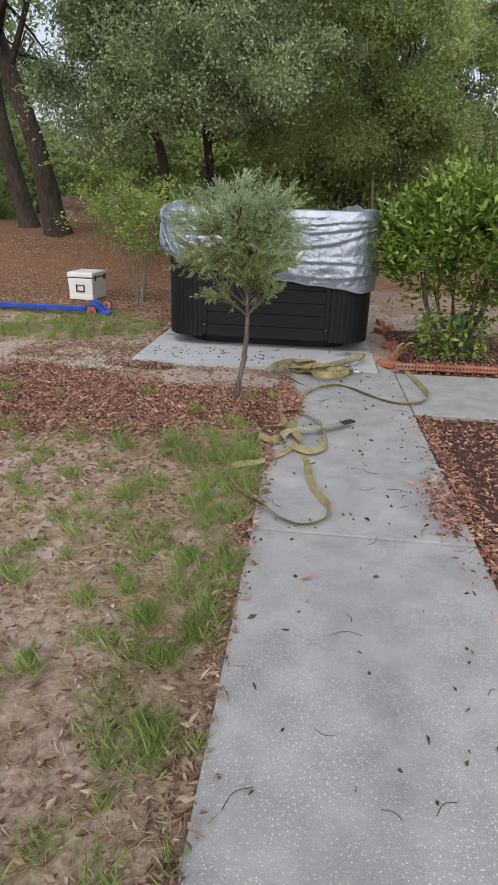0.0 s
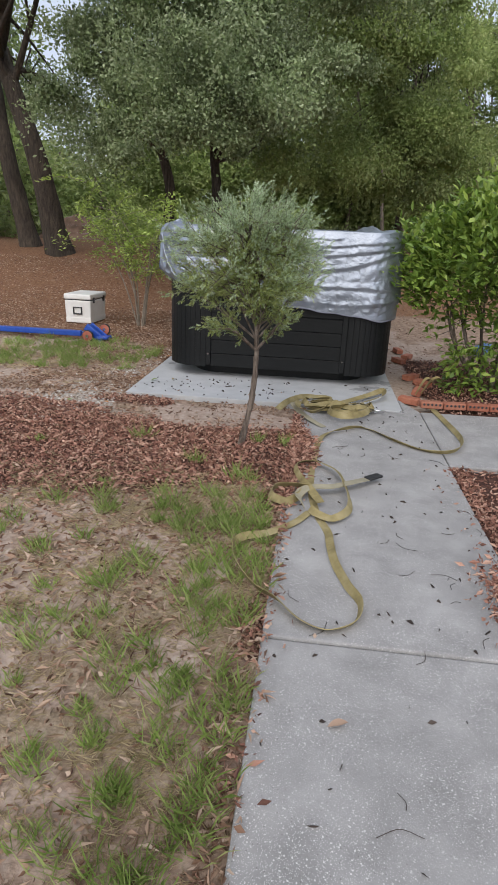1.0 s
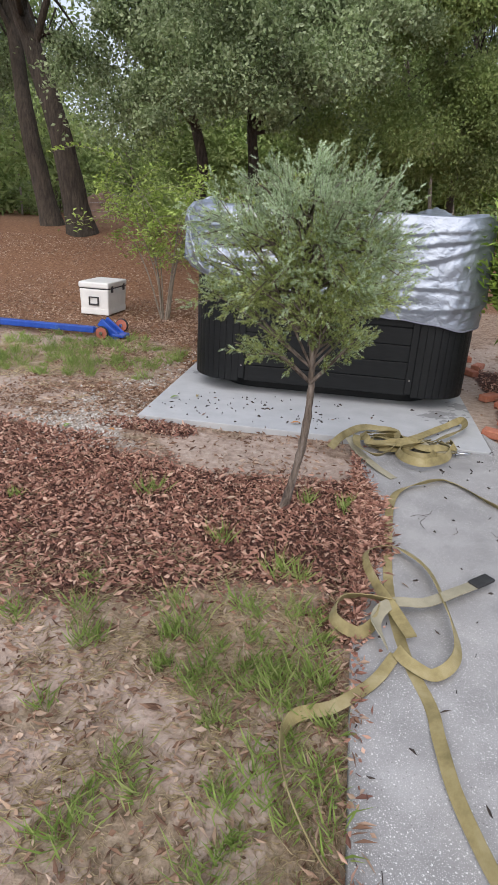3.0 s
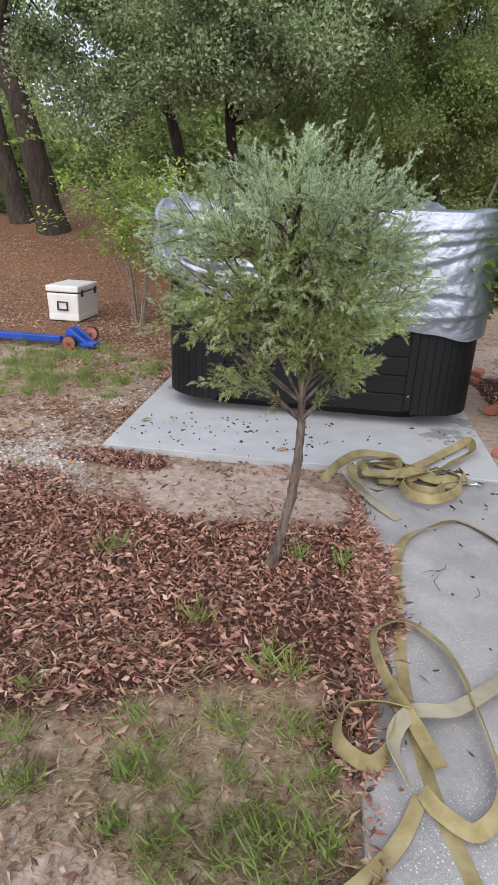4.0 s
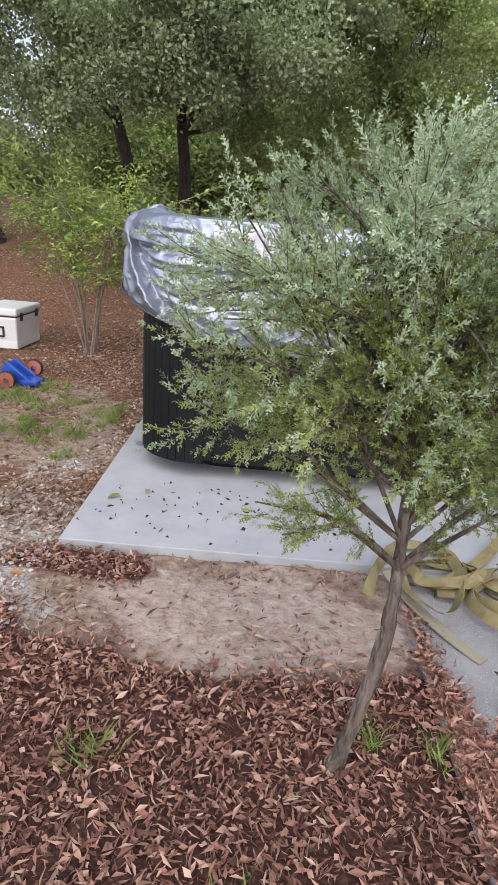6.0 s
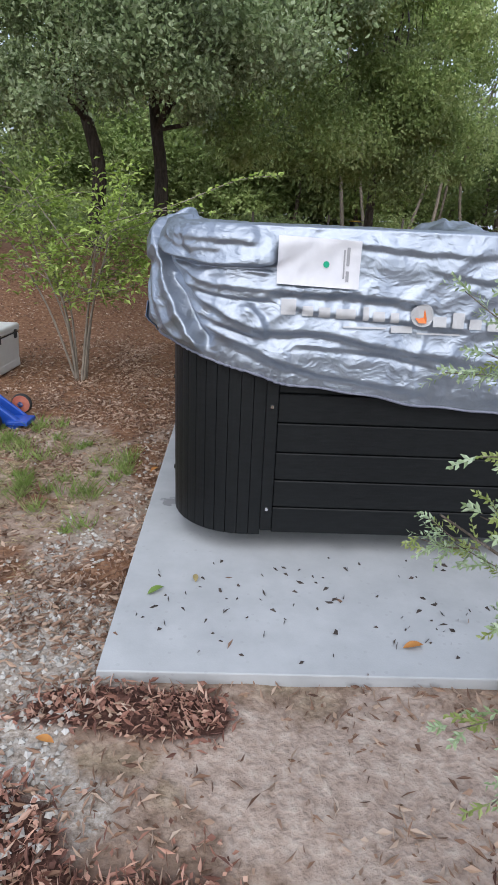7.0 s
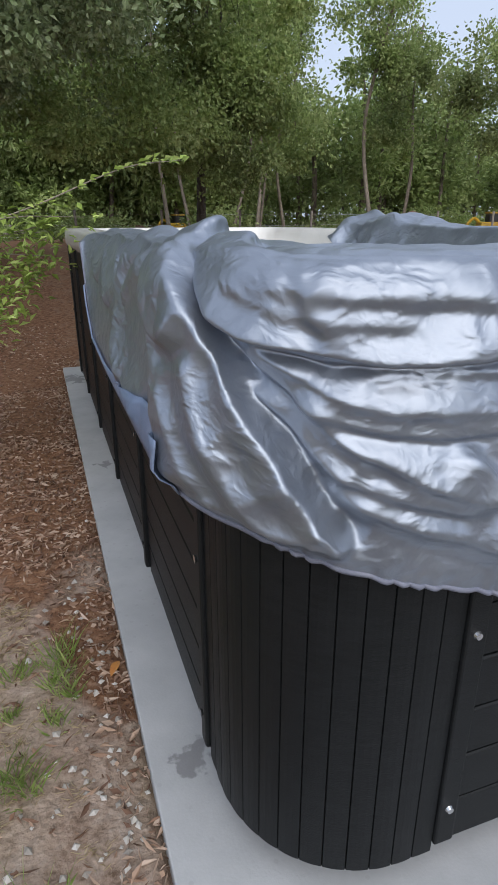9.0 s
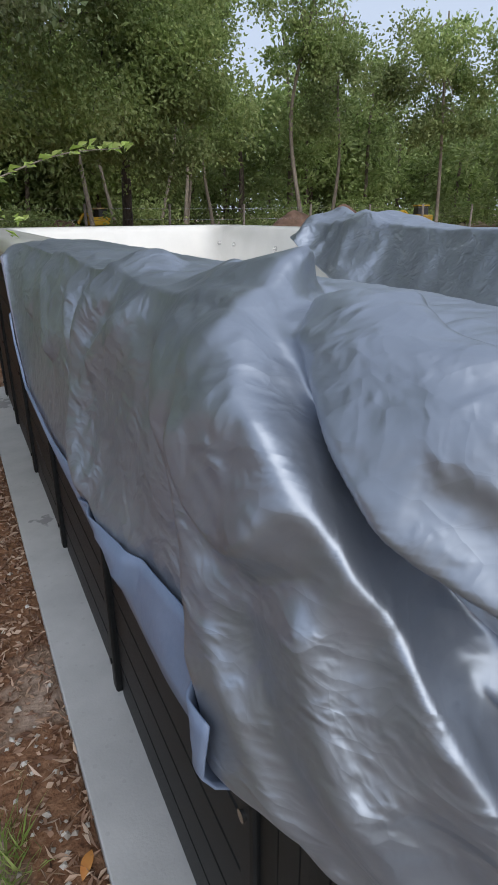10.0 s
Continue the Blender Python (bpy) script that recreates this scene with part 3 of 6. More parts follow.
def crease(s, w, pts, height, soft, steep, lean=0.5, ends=0.06):
    """A fold along pts in the sheet's own metres (along the outline, up the sheet): gentle behind it, steep and overhanging on the side to the right of its run.
    Returns its height and the way in which it leans."""
    P = np.asarray(pts, float)
    P = spline(P, 4 * len(P))
    seg = np.diff(P, axis=0)
    length = np.hypot(seg[:, 0], seg[:, 1])
    at = np.concatenate([[0], np.cumsum(length)])
    best, dist, along = np.full(s.shape, 1e9), np.zeros(s.shape), np.zeros(s.shape)
    tx, ty = np.zeros(s.shape), np.zeros(s.shape)
    for k in range(len(seg)):
        ux, uy = seg[k] / max(length[k], 1e-9)
        px, py = s - P[k, 0], w - P[k, 1]
        f = np.clip(px * ux + py * uy, 0, length[k])
        far = np.hypot(px - ux * f, py - uy * f)
        near = far < best
        best = np.where(near, far, best)
        dist = np.where(near, far * np.where(px * uy - py * ux > 0, 1, -1), dist)
        along = np.where(near, at[k] + f, along)
        tx, ty = np.where(near, uy, tx), np.where(near, -ux, ty)
    e = 0.003
    d = np.sqrt(dist ** 2 + e * e) - e
    rise = np.where(dist > 0, np.exp(-d / steep), np.exp(-(d / soft) ** 1.25))
    hollow = 0.45 * np.exp(-((dist - 2.6 * steep) / (1.5 * steep)) ** 2)
    fade = sstep(0, ends, along + 0.25 * ends) * sstep(0, ends, at[-1] - along + 0.25 * ends)
    fade = fade * np.exp(-np.maximum(best - 0.5, 0) / 0.1) * (0.85 + 0.3 * vnoise(along, along * 0, 5, len(pts)))
    h = height * fade * (rise - hollow)
    crown = height * fade * np.exp(-d / np.where(dist > 0, steep, 0.5 * soft)) * lean
    return h, crown * tx, crown * ty


# folds of the cover: points along and up the sheet, height, gentle and steep widths, lean
CORNER_FOLDS = [
    ([(-0.45, 1.66), (-0.36, 1.57), (-0.29, 1.51), (-0.2, 1.42), (-0.12, 1.32), (-0.05, 1.21), (0.02, 1.09), (0.08, 1.01)], -0.058, 0.11, 0.018, 0.7),
    ([(-0.2, 1.36), (-0.14, 1.23), (-0.07, 1.1), (0.0, 1.02)], -0.02, 0.035, 0.014, 0.4),
    ([(-0.27, 1.3), (-0.2, 1.17), (-0.12, 1.05)], -0.014, 0.03, 0.014, 0.3),
    ([(-0.55, 1.64), (-0.47, 1.56), (-0.41, 1.48), (-0.34, 1.39), (-0.29, 1.26), (-0.24, 1.08)], 0.036, 0.075, 0.045, 0.2),
    ([(-0.33, 1.47), (-0.29, 1.41), (-0.24, 1.375), (-0.2, 1.42)], 0.024, 0.04, 0.014, 0.3),
    ([(-0.42, 1.63), (-0.36, 1.56), (-0.3, 1.5)], -0.026, 0.025, 0.01, 0.6),
    ([(-0.35, 1.64), (-0.31, 1.58), (-0.265, 1.525)], -0.024, 0.022, 0.01, 0.6)]
FRONT_FOLDS = [
    ([(-0.26, 1.58), (-0.12, 1.525), (0.02, 1.5), (0.16, 1.485), (0.3, 1.48)], 0.014, 0.022, 0.008, 0.5),
    ([(-0.24, 1.55), (-0.1, 1.5), (0.04, 1.47), (0.18, 1.455)], 0.013, 0.02, 0.008, 0.5),
    ([(-0.16, 1.46), (-0.06, 1.43), (0.06, 1.405), (0.2, 1.395), (0.33, 1.395)], 0.014, 0.02, 0.008, 0.5),
    ([(-0.14, 1.42), (-0.04, 1.36), (0.06, 1.3), (0.16, 1.275), (0.36, 1.265)], 0.015, 0.025, 0.009, 0.4),
    ([(-0.09, 1.34), (-0.01, 1.27), (0.06, 1.2), (0.14, 1.17), (0.3, 1.11)], 0.014, 0.024, 0.009, 0.4),
    ([(0.4, 1.24), (0.6, 1.215), (0.9, 1.2), (1.2, 1.16)], 0.012, 0.02, 0.009, 0.4),
    ([(0.45, 1.08), (0.75, 1.07), (1.1, 1.0)], 0.012, 0.022, 0.009, 0.4),
    ([(0.6, 1.5), (0.9, 1.47), (1.3, 1.46), (1.7, 1.49)], 0.012, 0.02, 0.009, 0.4),
    ([(1.0, 1.4), (1.3, 1.36), (1.6, 1.37)], 0.012, 0.02, 0.009, 0.4),
    ([(-0.32, 1.63), (-0.25, 1.55), (-0.17, 1.49), (-0.09, 1.455), (0.03, 1.435), (0.14, 1.415), (0.3, 1.42), (0.38, 1.42)], 0.04, 0.06, 0.013, 0.8),
    ([(-0.1, 1.43), (0.0, 1.375), (0.06, 1.345), (0.12, 1.315), (0.2, 1.31), (0.4, 1.3), (0.75, 1.3), (1.05, 1.26)], 0.0211, 0.036, 0.0144, 0.4),
    ([(0.02, 1.405), (0.1, 1.375), (0.22, 1.37), (0.36, 1.365)], 0.0112, 0.018, 0.008, 0.4),
    ([(0.0, 1.34), (0.08, 1.255), (0.15, 1.22), (0.22, 1.18), (0.34, 1.135), (0.6, 1.14), (0.95, 1.07), (1.4, 1.0)], 0.0248, 0.045, 0.016, 0.4),
    ([(0.23, 1.24), (0.3, 1.17), (0.33, 1.08)], -0.0186, 0.03, 0.0128, 0.5),
    ([(0.1, 1.24), (0.09, 1.2), (0.05, 1.165)], -0.0124, 0.024, 0.012, 0.3),
    ([(0.06, 1.17), (0.13, 1.13), (0.26, 1.07), (0.43, 1.0), (0.7, 0.95), (1.05, 0.89)], 0.0174, 0.036, 0.016, 0.3),
    ([(-0.26, 1.66), (-0.19, 1.6), (-0.13, 1.56), (-0.04, 1.535), (0.1, 1.525), (0.3, 1.52)], -0.03, 0.05, 0.012, 0.6),
    ([(0.0, 1.56), (0.02, 1.5), (0.06, 1.45), (0.12, 1.43)], 0.00992, 0.018, 0.008, 0.4),
    ([(0.14, 1.57), (0.05, 1.51), (0.02, 1.465)], 0.00868, 0.015, 0.008, 0.4)]
SIDE_FOLDS = [
    ([(-0.8, 1.66), (-0.87, 1.52), (-0.9, 1.4), (-0.84, 1.22), (-0.55, 1.13)], 0.034, 0.07, 0.04, 0.3),
    ([(-0.52, 1.64), (-0.64, 1.53), (-0.84, 1.38)], 0.026, 0.05, 0.02, 0.4),
    ([(-0.62, 1.66), (-0.7, 1.58), (-0.76, 1.5)], 0.02, 0.03, 0.014, 0.4),
    ([(-1.14, 1.68), (-1.1, 1.5), (-0.98, 1.3), (-0.8, 1.14)], 0.03, 0.06, 0.03, 0.3),
    ([(-1.5, 1.68), (-1.42, 1.5), (-1.3, 1.3)], 0.03, 0.07, 0.03, 0.3),
    ([(-1.9, 1.68), (-1.8, 1.52), (-1.65, 1.36)], 0.03, 0.07, 0.03, 0.3)]
FAR_CORNER_FOLDS = [
    ([(1.15, 1.37), (1.5, 1.4), (1.9, 1.44), (2.28, 1.48)], 0.0124, 0.024, 0.0112, 0.4),
    ([(1.5, 1.31), (1.95, 1.37), (2.28, 1.43)], 0.0136, 0.03, 0.0112, 0.4),
    ([(1.25, 1.16), (1.7, 1.21), (2.0, 1.29), (2.25, 1.39)], 0.0161, 0.042, 0.0144, 0.4),
    ([(0.95, 1.08), (1.45, 1.03), (1.9, 1.03), (2.3, 1.0)], 0.0136, 0.03, 0.0128, 0.4),
    ([(1.3, 0.88), (1.8, 0.87), (2.25, 0.92)], 0.0136, 0.03, 0.0144, 0.3),
    ([(2.0, 1.56), (2.2, 1.4), (2.3, 1.15), (2.36, 0.9)], 0.0186, 0.036, 0.024, 0.3),
    ([(2.5, 1.58), (2.6, 1.35), (2.75, 1.1)], 0.0174, 0.048, 0.032, 0.3)]


def sheet_folds(s, w):
    """Height of the cover's folds and how far their crests lean along and up the sheet."""
    wv = fbm(s, w, 5.0, 31, 2) - 0.5
    bs, bw = s + 0.02 * wv, w + 0.02 * (fbm(s, w, 5.0, 47, 2) - 0.5)
    h, ls, lw = np.zeros_like(s), np.zeros_like(s), np.zeros_like(s)
    for pts, height, soft, steep, lean in CORNER_FOLDS + FRONT_FOLDS + SIDE_FOLDS + FAR_CORNER_FOLDS:
        run = pts[::-1] if height < 0 else pts
        a, b, c = crease(bs, bw, run, abs(height), soft, steep, lean)
        h, ls, lw = h + a, ls + b, lw + c
    calm = 1 - 0.45 * sstep(0.7, 1.2, s)
    h, ls, lw = h * calm, ls * calm, lw * calm
    # small creased facets
    bent = 0.16 * (fbm(s, w, 2.0, 33, 2) - 0.5)
    for k, (fs, fz, amp) in enumerate(((2.0, 7.0, 0.007), (4.0, 11.0, 0.006), (7.0, 17.0, 0.005), (12.0, 24.0, 0.0035))):
        ca, sa = math.cos(0.15 + 0.5 * k), math.sin(0.15 + 0.5 * k)
        u, v = (s + bent) * ca + w * sa, -(s - bent) * sa + w * ca
        n = vnoise(u * fs, v * fz, 1.0, 51 + k)
        h = h + amp * (1 - 2 * np.abs(2 * n - 1)) * sstep(0.25, 0.6, vnoise(s, w, 3.5, 61 + k)) * (1 - 0.6 * (1 - sstep(-0.5, 0.15, s)))
    return h, ls, lw


def build_cover():
    q, front = TUB_R * math.pi / 4, TUB_X1 - TUB_X0 - 2 * TUB_R
    s_a, s_b = -2.2, 3 * q + front + 3.4
    S = np.concatenate([np.linspace(s_a, -1.0, 84, endpoint=False), np.linspace(-1.0, 1.25, 330, endpoint=False), np.linspace(1.25, 2.5, 76, endpoint=False), np.linspace(2.5, s_b, 90)])
    hem = np.interp(S, [s_a, -2.12, -2.03, -1.86, -1.2, -0.35, -0.1, 0.09, 0.4, 0.65, 1.15, 1.63, 2.13, 2.4, 3.0, 4.2, 5.0, s_b],
                    [1.5, 1.36, 1.2, 1.09, 1.06, 1.06, 1.045, 1.0, 0.915, 0.88, 0.82, 0.78, 0.715, 0.73, 0.8, 0.95, 1.25, 1.5])
    hem = hem + (0.006 * np.sin(S * 11) + 0.004 * np.sin(S * 23 + 1)) * sstep(0.0, 0.6, S)
    top = RIM_Z + 0.01 + 0.008 * np.exp(-((S + 0.4) / 0.1) ** 2) + 0.014 * np.exp(-((S + 0.85) / 0.09) ** 2) + 0.014 * np.exp(-((S + 1.3) / 0.12) ** 2) + 0.025 * np.exp(-((S - 2.25) / 0.12) ** 2) + 0.07 * sstep(4.5, 5.0, S) * fbm(S, S * 0, 7, 3)
    n_out, n_in = 84, 46
    P0, N = around(S)
    curve = lambda f, v: float(np.interp(f, np.linspace(0, 1, 41), np.convolve(np.pad(np.interp(np.linspace(0, 1, 41), (0, 0.25, 0.55, 0.8, 1), v), 4, "edge"), np.ones(9) / 9, "valid")))
    rows = []
    for k in range(n_out):
        f = k / (n_out - 1)
        z = hem + (top - hem) * f
        side = 1 - sstep(-0.45, 0.05, S)
        off = (1 - side) * curve(f, (0.034, 0.05, 0.04, 0.036, 0.034)) + side * curve(f, (0.1, 0.085, 0.075, 0.06, 0.034))
        off = off + 0.005 * np.sin(S * 150 + 3 * np.sin(S * 31)) * np.exp(-f / 0.03) * sstep(-0.1, 0.0, S) * (1 - sstep(0.4, 0.7, S))
        # rounds over the rim
        bend = sstep(0.9, 1.0, f)
        rows.append(np.concatenate([P0 + N * (off - 0.012 * bend)[:, None], z[:, None]], 1))
    inward = np.interp(S, [s_a, -0.9, -0.4, 0.0, 0.5, 1.6, 2.3, 3.2, s_b], [0.24, 0.34, 0.5, 0.75, 1.0, 1.0, 0.7, 0.5, 0.4])
    drop = np.interp(S, [s_a, -1.2, -0.6, -0.3, 0.3, 1.6, 2.4, 3.4, 4.8, s_b], [0.0, 0.1, 0.26, 0.34, 0.42, 0.42, 0.5, 0.55, 0.5, 0.12])
    edge = rows[-1][:, :2]
    for k in range(n_in):
        d = inward * ((k + 1) / n_in) ** 1.25
        beyond = np.clip((d - 0.25) / np.maximum(inward - 0.25, 0.05), 0, 1)
        z = top + 0.006 * sstep(0, 0.05, d) - (top - RIM_Z - 0.01) * sstep(0.05, 0.3, d) - drop * beyond ** 0.75
        rows.append(np.concatenate([edge - N * d[:, None], z[:, None]], 1))
    V = np.stack(rows, 1)
    n, m = V.shape[:2]
    # folds stand out from the hanging sheet and lean over
    gs, gv = unit(np.gradient(V, axis=0)), unit(np.gradient(V, axis=1))
    out = unit(np.cross(gs, gv))
    j = np.arange(m)[None, :]
    inner = np.clip((j - n_out) / 16.0, 0, 1)
    run = np.concatenate([np.zeros((n, 1)), np.cumsum(np.linalg.norm(np.diff(V, axis=1), axis=-1), axis=1)], 1)
    zz = np.where(j < n_out, V[..., 2], V[:, n_out - 1:n_out, 2] + (run - run[:, n_out - 1:n_out]))
    ss = np.repeat(S[:, None], m, 1)
    h, ls, lw = sheet_folds(ss, zz)
    amount = sstep(0, 7, j) * (1 - 0.4 * inner) * (1 - 0.75 * np.exp(-((j - n_out) / 8.0) ** 2))
    # the far drape inside hangs in upright pleats, bunched where it ends
    pleat = (1 - np.abs(2 * vnoise(ss * 2.6 + 0.9 * zz, zz * 2.2, 1.0, 71) - 1)) ** 2 + 0.6 * (1 - np.abs(2 * vnoise(ss * 6.5 - 2.0 * zz, zz * 3.0, 1.0, 73) - 1)) ** 3
    bunch = sstep(4.7, 5.3, ss)
    h = h + sstep(2.6, 3.4, ss) * sstep(n_out - 12, n_out + 4, j) * (0.018 + 0.08 * bunch) * pleat
    h = np.maximum(h, np.where(j < n_out - 3, -0.032, np.where(ss > 2.6, 0.0, -0.008)))
    V = V + out * (h * amount)[..., None] + gs * (ls * amount)[..., None] + gv * (lw * amount)[..., None]
    i, j = np.meshgrid(np.arange(n - 1), np.arange(m - 1), indexing="ij")
    a = (i * m + j).reshape(-1)
    F = np.stack([a, a + m, a + m + 1, a + 1], -1)
    cover = part("spa_cover", mesh_of("spa_cover", V.reshape(-1, 3), F, True), M_TARP)
    sub = cover.modifiers.new("fine", "SUBSURF")
    sub.levels = sub.render_levels = 1
    mod = cover.modifiers.new("cloth", "SOLIDIFY")
    mod.thickness, mod.offset = 0.003, 0
    tagged(cover, "crumpled silver waterproof cover pulled half over the swim spa", "cover")
    rolled = tube(V[:, 0] + np.array([0, 0, -0.002]), np.full(n, 0.006), 6)
    part("hem", mesh_of("hem", *rolled, True), M_HEM, cover)
    # the lower edge of the side is turned up and shows the blue lining
    who = np.where((S > s_a + 0.1) & (S < -0.24))[0]
    rise = 0.016 + 0.11 * sstep(-1.5, -0.5, S[who])
    rows = 7
    T = np.empty((len(who), rows, 3))
    length = run[who]
    for r in range(rows):
        for c in range(3):
            T[:, r, c] = [np.interp(rise[k] * r / (rows - 1), length[k, :30], V[who[k], :30, c]) for k in range(len(who))]
        T[:, r] += np.concatenate([N[who] * (0.009 + 0.006 * math.sin(r * 0.5)), np.zeros((len(who), 1))], 1)
    i, j = np.meshgrid(np.arange(len(who) - 1), np.arange(rows - 1), indexing="ij")
    a = (i * rows + j).reshape(-1)
    lining = part("turned_hem", mesh_of("turned_hem", T.reshape(-1, 3), np.stack([a, a + rows, a + rows + 1, a + 1], -1), True), M_LINING, cover, "blue lining of the turned-up edge")
    thick = lining.modifiers.new("cloth", "SOLIDIFY")
    thick.thickness, thick.offset = 0.003, 0
    return BVHTree.FromPolygons([tuple(v) for v in V.reshape(-1, 3)], [tuple(f) for f in F])


def front_y(x, z):
    """Where the cover's front lies at x, z."""
    x, z = np.broadcast_arrays(np.asarray(x, float), np.asarray(z, float))
    y = np.empty(x.shape)
    for k in np.ndindex(x.shape):
        hit = COVER_TREE.ray_cast(Vector((x[k], 5.5, z[k])), Vector((0, 1, 0)))
        y[k] = hit[0].y if hit[0] else TUB_Y0 - 0.04
    return y, None


build_ground()
build_paving()
build_tub()
COVER_TREE = build_cover()


# ---- trees ----
def crown_points(n, centre, radii, clusters, spread, lower=-0.75, shell=0.55):
    """Leaf places gathered in clumps within an ellipsoid, denser to its outside."""
    d = rand_dirs(clusters * 3)
    d = d[d[:, 2] > lower][:clusters]
    r = rng.uniform(shell, 1.0, (len(d), 1)) ** 0.7
    C = d * r * np.array(radii) + np.array(centre)
    size = spread * rng.uniform(0.5, 1.4, len(C))
    pick = rng.randint(0, len(C), n)
    off = rng.normal(size=(n, 3)) * size[pick, None] * np.array([0.6, 0.6, 0.42])
    return C[pick] + off, off, C


def limb(a, b, r0, r1, sag=0.1, n=9, sides=7):
    a, b = np.array(a, float), np.array(b, float)
    mid = (a + b) / 2 + rng.normal(size=3) * sag * np.linalg.norm(b - a) + np.array([0, 0, 0.08 * np.linalg.norm(b - a)])
    P = spline([a, mid, b], n)
    return tube(P, np.linspace(r0, r1, n), sides, 0.06)


def tree(name, label, at, trunk_top, r, crowns, n_leaves, leaf, leaf_mat, bark, lean=(0, 0), spread=0.45, limbs=14, group="", trunk_bend=0.06, shell=0.5, droop=0.0, clump=170):
    """crowns: (centre, radii) in world metres."""
    base = np.array([at[0], at[1], float(ground_z(at[0], at[1])) - 0.05])
    t = thing(name, label, "tree", group, at=tuple(base))
    top = base + np.array([lean[0], lean[1], trunk_top])
    bend = np.array([rng.uniform(-1, 1), rng.uniform(-1, 1), 0]) * trunk_bend * trunk_top
    P = spline([base, base + (top - base) * 0.35 + bend, base + (top - base) * 0.7 - bend * 0.5, top], 22)
    R = r * (1.0 - 0.62 * np.linspace(0, 1, 22)) + r * 0.3 * np.exp(-np.linspace(0, 22, 22) / 1.1)
    pieces = [tube(P, R, 12, 0.07)]
    LV = []
    total = sum(c[1][0] * c[1][2] for c in crowns)
    for centre, radii in crowns:
        n = int(n_leaves * radii[0] * radii[2] / total)
        pts, off, C = crown_points(n, centre, radii, max(12, int(n / clump)), spread, shell=shell)
        D = unit(off * 0.35 + rand_dirs(n) * spread * 0.6 - np.array([0, 0, droop * spread]))
        LV.append(leaves(pts, D, rand_dirs(n), leaf * rng.uniform(0.5, 1.1, n), leaf * rng.uniform(0.42, 0.68, n)))
        for k in range(max(2, int(limbs / len(crowns)))):
            s = P[rng.randint(11, 22)]
            e = C[rng.randint(len(C))]
            pieces.append(limb(s, e, r * 0.3, r * 0.04, 0.1))
            for _ in range(2):
                e2 = C[rng.randint(len(C))]
                m = s + (e - s) * rng.uniform(0.4, 0.8)
                if np.linalg.norm(e2 - m) < 2.5 * radii[0]:
                    pieces.append(limb(m, m + (e2 - m) * 0.6, r * 0.12, r * 0.02, 0.1, 7, 5))
    for k, (V, F) in enumerate(pieces):
        part("limb" if k else "trunk", mesh_of("limb" if k else "trunk", V - base, F, True), bark, t)
    V, F = joined(LV)
    part("crown", mesh_of("crown", V - base, F), leaf_mat, t)
    return t


